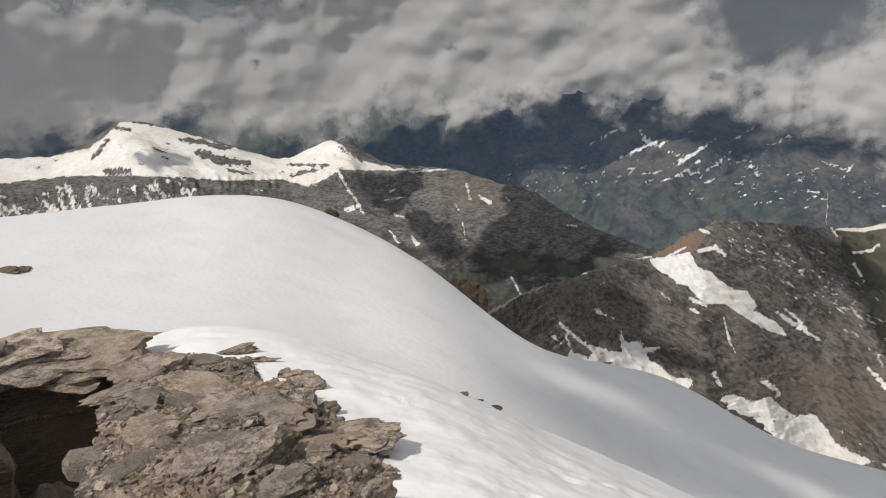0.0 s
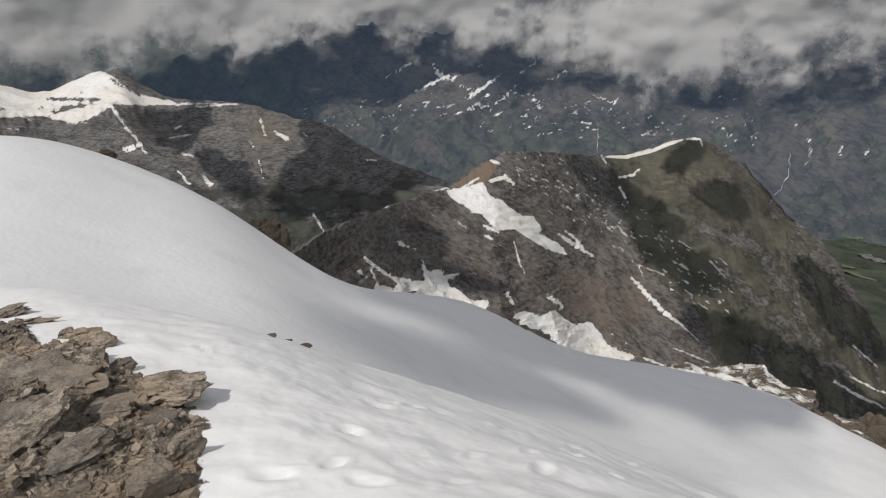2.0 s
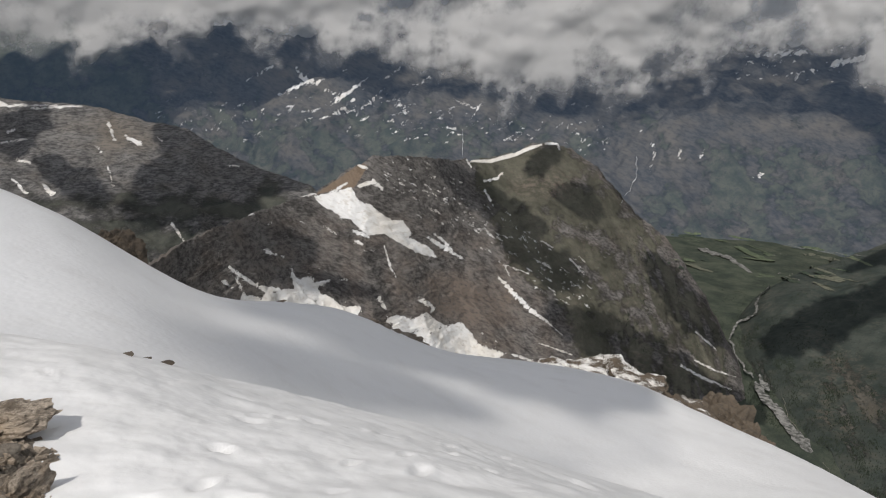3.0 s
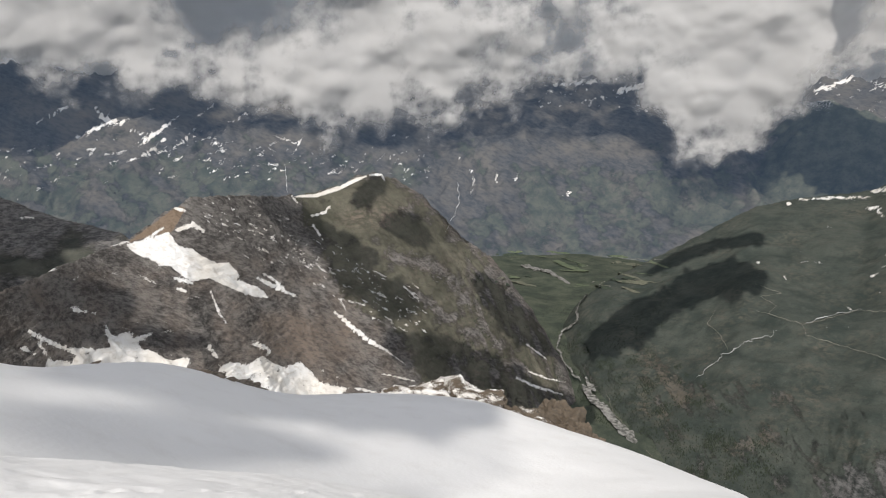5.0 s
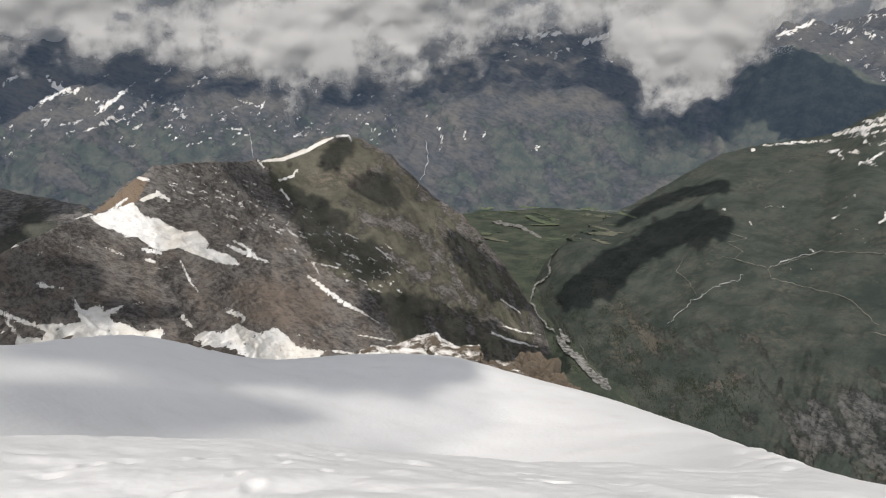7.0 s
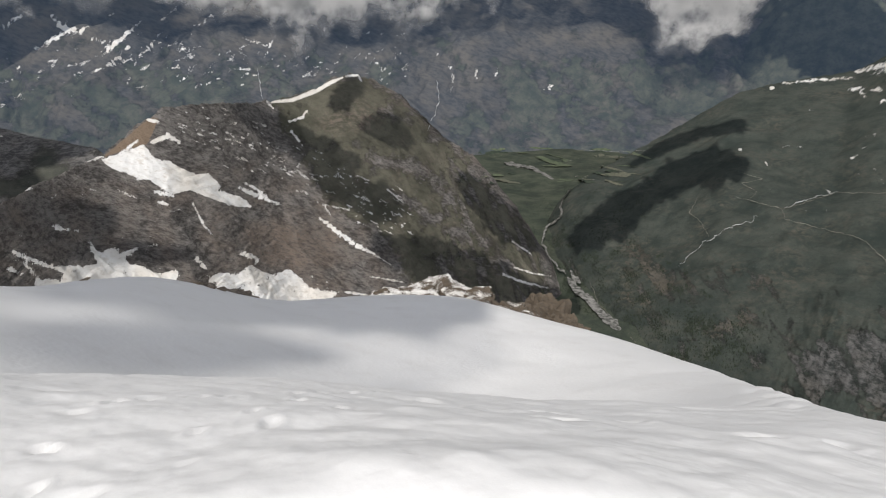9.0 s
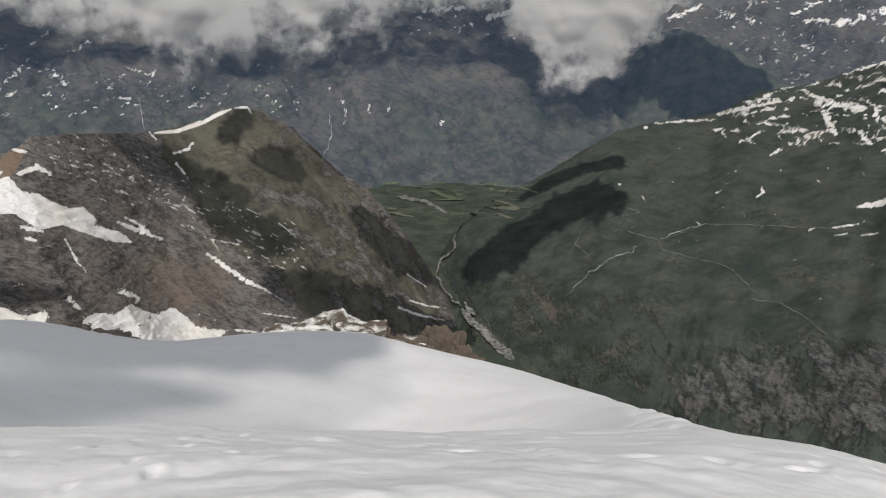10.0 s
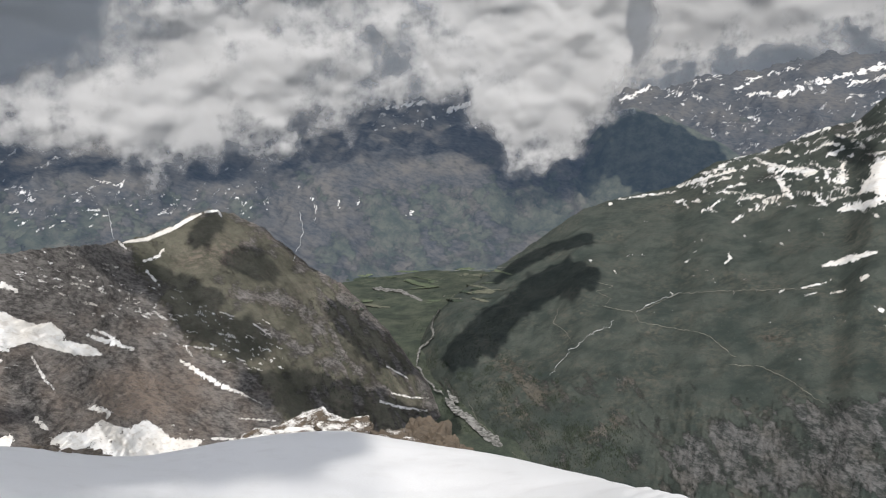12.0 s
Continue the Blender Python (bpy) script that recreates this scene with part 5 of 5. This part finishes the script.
def forest(name, label, spots, seed):
    g = random.Random(seed)
    verts, faces = [], []
    for p in spots:
        h, w = g.uniform(1.2, 3.2), g.uniform(0.4, 0.85)
        a0 = g.uniform(0, 6.28)
        for base, top, wide in ((0.0, 0.62, 1.0), (0.35, 1.0, 0.68)):
            i = len(verts)
            for k in range(6):
                q = w * wide * g.uniform(0.75, 1.2)
                verts.append((p.x + q * math.cos(a0 + k * 1.047), p.y + q * math.sin(a0 + k * 1.047), p.z + h * (base + g.uniform(-0.05, 0.05))))
            verts.append((p.x, p.y, p.z + h * top))
            faces += [(i + k, i + (k + 1) % 6, i + 6) for k in range(6)]
    me = bpy.data.meshes.new(name)
    me.from_pydata(verts, [], faces)
    me.materials.append(TREE)
    return tagged(new(name, me), label, "trees", kind="stuff")


g = random.Random(12)
spots = []
while len(spots) < 7000:
    az, el = g.uniform(54, 73.5), g.uniform(-31, -17)
    low = -22.5 - 0.28 * (az - 56)
    n = float(fbm(np.array(az * 0.55), np.array(el * 0.7), 4, 101))
    if el < low + 4 * n and g.random() < float(step(-0.1, 0.4, n - 0.012 * (az - 60))) ** 1.2 * 0.6 + 0.1:
        spots.append(drop_any(az, el))
forest("forest", "scattered dark conifers on the lower pasture slope", spots, 5)
spots = []
while len(spots) < 3600:
    az, el = g.uniform(44, 63), g.uniform(-25, -14.2)
    n = float(fbm(np.array(az * 0.8), np.array(el * 0.9), 4, 103))
    if n > 0.1:
        spots.append(drop_any(az, el))
forest("forest", "dark conifer woods on the valley floor", spots, 6)


# ---- near rocks ----


def schist(name, shade, scale=1.0):
    """Brown-grey foliated rock, a little different from piece to piece."""
    n = Nodes(name)
    info = n.tree.nodes.new("ShaderNodeObjectInfo").outputs["Random"]
    beds = n.noise(7 / scale, 8, 0.66, n.scaled(1, 1, 5.5, (0.3, -0.25, 0.2)))
    big = n.noise(1.6 / scale, 6, 0.62)
    fine = n.noise(60 / scale, 6, 0.75)
    isle = n.tree.nodes.new("ShaderNodeNewGeometry").outputs["Random Per Island"]
    both = n.math("ADD", n.math("MULTIPLY", beds, 0.6), n.math("MULTIPLY", fine, 0.4))
    c = n.mix(n.ramp(both, 0.42, 0.58), tuple(0.06 * v * shade for v in (1.0, 0.87, 0.72)), tuple(0.34 * v * shade for v in (1.0, 0.86, 0.7)))
    c = n.mix(n.ramp(big, 0.4, 0.62, 0.1, 0.65), c, tuple(v * shade for v in (0.29, 0.215, 0.145)))
    c = n.mix(n.ramp(fine, 0.58, 0.7, 0, 0.6), c, tuple(v * shade for v in (0.42, 0.39, 0.33)))
    c = n.mix(n.ramp(isle, 0.35, 1.0, 0.0, 0.55), c, tuple(v * shade for v in (0.05, 0.044, 0.036)))
    c = n.mix(n.ramp(info, 0.0, 1.0, 0.0, 0.5), c, tuple(v * shade for v in (0.1, 0.094, 0.083)))
    h = n.math("ADD", beds, n.math("MULTIPLY", fine, 0.35))
    n.bump(h, 0.06 * scale, 1.0)
    return n.finish(c, 0.85, 0.3)


ROCK = schist("schist", 1.85)
ROCK_FAR = schist("schist_weathered", 0.9, 5.0)
DARK = mountain_material("dark_rock", (0.03, 0.028, 0.026), (0.1, 0.095, 0.088), (0.1, 0.08, 0.06), (0.05, 0.05, 0.04), (0.08, 0.08, 0.06), 0.06, relief=4)
KNOLL = mountain_material("rock_knoll", (0.055, 0.05, 0.044), (0.14, 0.125, 0.105), (0.125, 0.1, 0.075), (0.06, 0.06, 0.035), (0.1, 0.095, 0.06), 0.06, relief=6)

oaz, orr = np.arange(-85, -3, 0.3), np.geomspace(1.2, 7.2, 330)
OR, OA = np.meshgrid(orr, oaz)
ox, oy = OR * np.sin(np.radians(OA)), OR * np.cos(np.radians(OA))
base = np.array([[snow_height(a, r) for r in orr[::6]] for a in oaz])
base = np.array([np.interp(orr, orr[::6], row) for row in base])
inside = within(OA, OR, base)
lift = np.where(inside > 0, 0.09 * np.tanh(inside / 0.6), inside * 0.5)
fold = ox * 0.8 - oy * 0.35
lift = lift + step(0.0, 0.9, inside) * (0.09 * fbm(ox / 1.3, oy / 1.3, 4, 113) + 0.06 * ridged(fold / 0.5, (ox * 0.35 + oy * 0.8) / 1.1, 5, 115) + 0.028 * ridged(ox / 0.22, oy / 0.22, 4, 117, 0.6))
# level beds broken into low steps
lift = lift + 0.6 * (np.round(lift / 0.07) * 0.07 - lift) * step(0.0, 0.2, inside)
# the deep hollow under the overhang, and the block left of it
pit = step(-40.5, -38.5, OA + 2.5 * fbm(ox / 0.5, oy / 0.5, 3, 121)) * step(-27.9, -29.6, OA + 2.2 * (4.6 - OR) + 0.8 * fbm(ox / 0.4, oy / 0.4, 3, 119)) * step(6.35, 6.15, OR) * step(2.2, 3.0, OR)
lift = lift - 1.75 * pit
me = grid_mesh("rock_outcrop", ox, oy, base + lift)
me.materials.append(ROCK)
outcrop = tagged(new("rock_outcrop", me), "broken brown-grey schist outcrop beside the summit snow", "rock")


def rock_height(az, r):
    i, j = int(np.clip(np.searchsorted(oaz, az), 0, len(oaz) - 1)), int(np.clip(np.searchsorted(orr, r), 0, len(orr) - 1))
    return float(base[i, j] + lift[i, j]), float(inside[i, j]), float(pit[i, j])


def stone_mesh(name, seed, sx, sy, sz, levels=3, rough=0.28, chips=7):
    """A broken block: a ball cut flat by a few planes, with uneven beds that step in and out."""
    g = random.Random(seed)
    bm = bmesh.new()
    bmesh.ops.create_icosphere(bm, subdivisions=levels, radius=1)
    planes = [(Vector((g.gauss(0, 1), g.gauss(0, 1), g.gauss(0, 0.4))).normalized(), g.uniform(0.5, 0.85)) for k in range(chips)]
    planes += [(Vector((g.uniform(-0.2, 0.2), g.uniform(-0.2, 0.2), 1)).normalized(), g.uniform(0.45, 0.65)), (Vector((g.uniform(-0.2, 0.2), g.uniform(-0.2, 0.2), -1)).normalized(), 0.5)]
    off = Vector((seed * 2.3, seed * 0.7, seed * 5.1))
    beds = [g.uniform(-1, 1) for k in range(40)]
    for v in bm.verts:
        for nrm, d in planes:
            k = v.co.dot(nrm) - d
            if k > 0:
                v.co -= nrm * k * 0.9
        c = v.co.copy()
        wave = 0.12 * noise.noise(c * 1.5 + off)
        bed = beds[int((c.z + wave + 1.2) * (8 if levels < 5 else 14)) % 40]
        out = 1 + rough * (0.5 * noise.fractal(c * 2.0 + off, 0.7, 2.1, 6) + 0.3 * bed * (0.4 + abs(noise.noise(c * 2.5 - off))))
        up = 1 + rough * 0.35 * noise.fractal(c * 3.1 - off, 0.7, 2.1, 5)
        v.co = Vector((c.x * out * sx, c.y * out * sy, c.z * up * sz))
    me = bpy.data.meshes.new(name)
    bm.to_mesh(me)
    bm.free()
    me.materials.append(ROCK)
    return me


def piece(name, mesh, parent, place, turn=(0, 0, 0), scale=(1, 1, 1), label=""):
    ob = new(name, mesh)
    ob.parent = parent
    ob.matrix_local = Matrix.Translation(place) @ Euler([radians(a) for a in turn]).to_matrix().to_4x4() @ Matrix.Diagonal((*scale, 1))
    if label:
        ob["label"] = label
    return ob


# the big blocks round the hollow
for seed, w, d, h, az, r, z, turn, label in (
        (2, 0.9, 0.5, 0.17, -31.2, 6.38, -0.5, (6, 5, 30), "overhanging dark brown schist slab"),
        (3, 0.7, 0.5, 0.19, -36.0, 6.4, -0.48, (4, -4, 40), "dark brown schist block above the hollow"),
        (4, 0.4, 0.42, 0.85, -40.2, 5.25, -1.0, (0, 8, 20), "brown rock pillar in the hollow"),
        (12, 0.42, 0.4, 0.6, -39.2, 4.7, -1.5, (0, -6, 70), "brown rock foot of the pillar"),
        (5, 0.5, 0.5, 0.8, -44.2, 5.1, -0.95, (10, 0, 60), "brown rock block beside the hollow"),
        (13, 0.6, 0.5, 0.8, -47.5, 4.9, -0.95, (0, 6, 20), "brown rock block beside the hollow"),
        (6, 0.5, 0.45, 0.32, -43.6, 6.4, -0.2, (0, 6, 10), "layered dark rock at the snow edge"),
        (7, 0.17, 0.14, 0.09, -35.4, 6.45, -0.32, (5, 0, 15), "loose stone perched on the block"),
        (8, 0.3, 0.5, 0.5, -31.8, 5.3, -1.5, (0, 0, 50), "shaded rock inside the hollow")):
    piece("boulder", stone_mesh("boulder", seed, w, d, h, 4, 0.5, 5), outcrop, at(az, r, z), turn, label=label)
for k, (az, r, w, d, h, tz) in enumerate(((-24.9, 5.1, 0.3, 0.2, 0.1, 20), (-28.4, 6.05, 0.26, 0.2, 0.13, 50), (-26.3, 5.7, 0.17, 0.14, 0.09, 10), (-18.4, 5.75, 0.42, 0.2, 0.06, -10), (-20.5, 4.2, 0.5, 0.2, 0.05, -35), (-16.3, 3.75, 0.4, 0.2, 0.06, -40),
        (-6.6, 4.15, 0.26, 0.17, 0.09, 15), (-13.2, 5.0, 0.17, 0.12, 0.08, 30), (-14.6, 5.2, 0.13, 0.1, 0.07, 60), (-12.4, 4.7, 0.15, 0.11, 0.08, 0), (-8.6, 3.6, 0.34, 0.22, 0.1, -30), (-27.5, 4.6, 0.22, 0.16, 0.05, 10), (-25, 3.6, 0.26, 0.16, 0.05, -30))):
    z = rock_height(az, r)[0]
    piece("slab", stone_mesh("slab", 20 + k, w * 0.9, d * 0.9, h * 0.8, 4, 0.55, 3), outcrop, at(az, r, z + h * 0.4), (rng.uniform(-14, 14), rng.uniform(-14, 14), tz), label="grey schist slab")


def rock_at(az, el):
    """The place on the outcrop that is seen from the summit at this bearing and height angle."""
    i = int(np.clip(np.searchsorted(oaz, az), 0, len(oaz) - 1))
    z = np.maximum(base[i], base[i] + lift[i])
    hit = np.nonzero(np.degrees(np.arctan2(z - EYE, orr)) >= el)[0]
    j = hit[0] if len(hit) else len(orr) - 1
    return at(az, float(orr[j]), float(z[j]))


# slabs and blocks that stand out: az, el, half sizes, turn
for k, (az, el, w, d, h, tz, label) in enumerate((
        (-22.8, -22.9, 0.24, 0.14, 0.08, -8, "dark layered schist block"), (-18.4, -20.4, 0.32, 0.16, 0.05, 5, "flat dark slab jutting over the snow"), (-17.5, -28.8, 0.3, 0.13, 0.07, 35, "long tilted schist slab"),
        (-25.9, -26.1, 0.26, 0.2, 0.06, 20, "tan weathered schist slab"), (-25.1, -22.9, 0.3, 0.18, 0.04, -20, "tan weathered schist slab"), (-23.1, -21, 0.14, 0.1, 0.09, 30, "grey schist block"),
        (-26.0, -19.5, 0.2, 0.16, 0.12, 40, "leaning dark schist block"), (-8.2, -28.9, 0.2, 0.12, 0.05, 10, "brown slab melting out of the snow"), (-7.2, -33.3, 0.16, 0.12, 0.08, 30, "dark brown rock at the snow edge"),
        (-9.6, -35, 0.13, 0.11, 0.09, 10, "dark grey rock at the snow edge"), (-13.8, -22.9, 0.14, 0.1, 0.05, 0, "brown slab at the snow edge"), (-10.8, -26.1, 0.12, 0.09, 0.06, 20, "brown slab at the snow edge"),
        (-17.3, -28.2, 0.28, 0.16, 0.06, 40, "long tilted schist slab"), (-12, -29.2, 0.2, 0.14, 0.05, 15, "tan weathered schist slab"), (-14.2, -22.8, 0.1, 0.08, 0.06, 70, "brown slab at the snow edge"),
        (-12.5, -23, 0.12, 0.09, 0.05, -20, "brown slab at the snow edge"), (-20.5, -25, 0.24, 0.14, 0.05, 25, "grey schist slab"), (-21.5, -28.5, 0.28, 0.16, 0.06, 30, "grey schist slab"), (-15, -31.5, 0.26, 0.15, 0.07, 35, "grey schist slab"))):
    p = rock_at(az, el)
    piece("slab", stone_mesh("slab", 80 + k, w * 0.72, d * 0.72, h * 1.2, 4, 0.5, 6), outcrop, p + Vector((0, 0, h * 0.35)), (rng.uniform(-12, 12), rng.uniform(-14, 6), -az + tz), label=label)
SLABS = [stone_mesh("slab", 50 + k, 1, rng.uniform(0.5, 0.8), rng.uniform(0.25, 0.5), 2, 0.35, 6) for k in range(9)]
made = 0
while made < 280:
    az, r = rng.uniform(-46, -5), math.sqrt(rng.uniform(2.4 ** 2, 6.5 ** 2))
    z, d, hole = rock_height(az, r)
    if d < 0.02 or hole > 0.3:
        continue
    size = min(0.2, 0.028 * rng.random() ** -0.6)
    piece("slab", SLABS[made % 9], outcrop, at(az, r, z + size * 0.1), (rng.gauss(5, 7), rng.gauss(-4, 7), rng.gauss(-25, 45)), (size, size, size * rng.uniform(0.25, 0.6)))
    made += 1


def chips(name, label, count, seed, inner, parent):
    """Loose gravel: small flat splinters, one mesh."""
    g = random.Random(seed)
    verts, faces = [], []
    while count:
        az, r = g.uniform(-46, -4.5), math.sqrt(g.uniform(2.2 ** 2, 6.6 ** 2))
        z, d, hole = rock_height(az, r)
        if d < -0.04 or hole > 0.3 or (g.random() > 0.35 and fbm(np.array(az * 0.25), np.array(r * 0.9), 3, 131) < 0.02):
            continue
        w = min(inner * g.random() ** -0.4, 0.05)
        c, turn = at(az, r, z + w * 0.1), Euler((g.gauss(0, 0.35), g.gauss(0, 0.35), g.uniform(0, 6.3))).to_matrix()
        i = len(verts)
        n = g.choice((4, 5))
        ring = [(w * g.uniform(0.7, 1.2) * math.cos(k * 6.283 / n), w * 0.7 * g.uniform(0.7, 1.2) * math.sin(k * 6.283 / n)) for k in range(n)]
        t = w * g.uniform(0.15, 0.4)
        verts += [c + turn @ Vector((x, y, -t)) for x, y in ring] + [c + turn @ Vector((x * 0.85, y * 0.85, t)) for x, y in ring]
        faces += [(i + k, i + (k + 1) % n, i + n + (k + 1) % n, i + n + k) for k in range(n)] + [tuple(i + n + k for k in range(n))]
        count -= 1
    me = bpy.data.meshes.new(name)
    me.from_pydata(verts, [], faces)
    me.materials.append(ROCK)
    ob = new(name, me)
    ob.parent = parent
    return tagged(ob, label, kind="stuff")


chips("gravel", "loose schist splinters", 18000, 9, 0.012, outcrop)

# ---- rocks that stand out of the snow further off ----


def far_rock(label, spots, seed, material):
    """A few broken blocks melting out of the snow. spots: az, el, half width, height."""
    first = None
    for k, (az, el, w, h) in enumerate(spots):
        p = snow_at(az, el)
        me = stone_mesh("rock", seed + k, w, w * 0.7, h, 4, 0.4)
        me.materials.clear()
        me.materials.append(material)
        if first is None:
            first = new("rock_group")
            first.location = p
            tagged(first, label, "rock")
            bpy.context.view_layer.update()
        ob = new("rock", me)
        ob.parent = first
        ob.matrix_local = Matrix.Translation(p - first.location) @ Euler((0.15, -0.1, k * 1.7)).to_matrix().to_4x4()


far_rock("flat dark rocks melting out of the snow dome", [(-33.6, -11.8, 1.1, 0.32), (-32.7, -11.95, 0.8, 0.3), (-35.0, -11.6, 0.7, 0.18), (-37, -11.9, 0.35, 0.1)], 201, ROCK_FAR)
far_rock("line of dark stones along the snow edge", [(1.6, -25.25, 0.07, 0.02), (2.4, -25.5, 0.09, 0.025), (3.1, -25.75, 0.07, 0.02), (4.6, -26.35, 0.1, 0.025), (5.3, -26.7, 0.07, 0.02)], 221, ROCK_FAR)
far_rock("broken dark rocks along the snow rim", [(22.6, -24.3, 1.5, 0.3), (23.6, -24.7, 1.9, 0.35), (24.7, -25.1, 1.6, 0.4), (25.7, -25.4, 2.0, 0.35), (26.6, -25.8, 1.7, 0.35), (27.4, -26.1, 1.2, 0.3), (14.4, -22.4, 1.0, 0.2)], 231, ROCK_FAR)


def knoll(label, az, el, r, wide, high, seed, snow, material=KNOLL):
    """A rocky hump behind the rim of the snow, partly snow-covered."""
    me = lump_mesh("rock_knoll", seed, 1.0, 0.45, 1.4, False, 5)
    co = np.array([v.co for v in me.vertices])
    f = snow + 0.9 * fbm(co[:, 0] * 2, co[:, 1] * 2 + co[:, 2], 4, seed) + 0.25 * co[:, 2]
    for key, values in (("snow", f), ("green", f * 0 - 1), ("warm", f * 0 + 0.9)):
        a = me.attributes.new(key, "FLOAT", "POINT")
        a.data.foreach_set("value", values.astype(np.float32))
    me.materials.append(material)
    ob = new("rock_knoll", me)
    top = bearing(az, el, r)
    ob.matrix_world = Matrix.Translation(top - Vector((0, 0, high * 0.9))) @ Matrix.Rotation(radians(-az), 4, "Z") @ Matrix.Diagonal((wide, wide * 0.6, high, 1))
    tagged(ob, label, "rock")


knoll("brown rock knoll below the snow rim", 54.8, -27.7, 150, 8, 9, 3, -0.6)
knoll("brown rock knoll below the snow rim", 57, -28.9, 140, 5, 6, 5, -0.7)
knoll("rock knoll with broken snow cover", 44.5, -26.25, 145, 8, 4, 7, 0.25)
knoll("rock knoll with broken snow cover", 41.5, -26.75, 140, 8, 3.4, 8, 0.3)
knoll("rock knoll with broken snow cover", 47.5, -26.95, 135, 7, 3.4, 9, 0.2)
knoll("brown rock knoll with snow remains", 51.2, -27.9, 135, 6, 5, 11, 0.1)
knoll("dark rocks under the edge of the snow dome", 1.5, -15.6, 80, 2.2, 3.0, 13, -1.5, DARK)
knoll("dark rocks under the edge of the snow dome", 2.7, -16.6, 79, 1.6, 2.4, 14, -1.5, DARK)
knoll("dark rocks under the edge of the snow dome", -9.4, -9.3, 92, 0.9, 0.7, 15, -1.2, DARK)
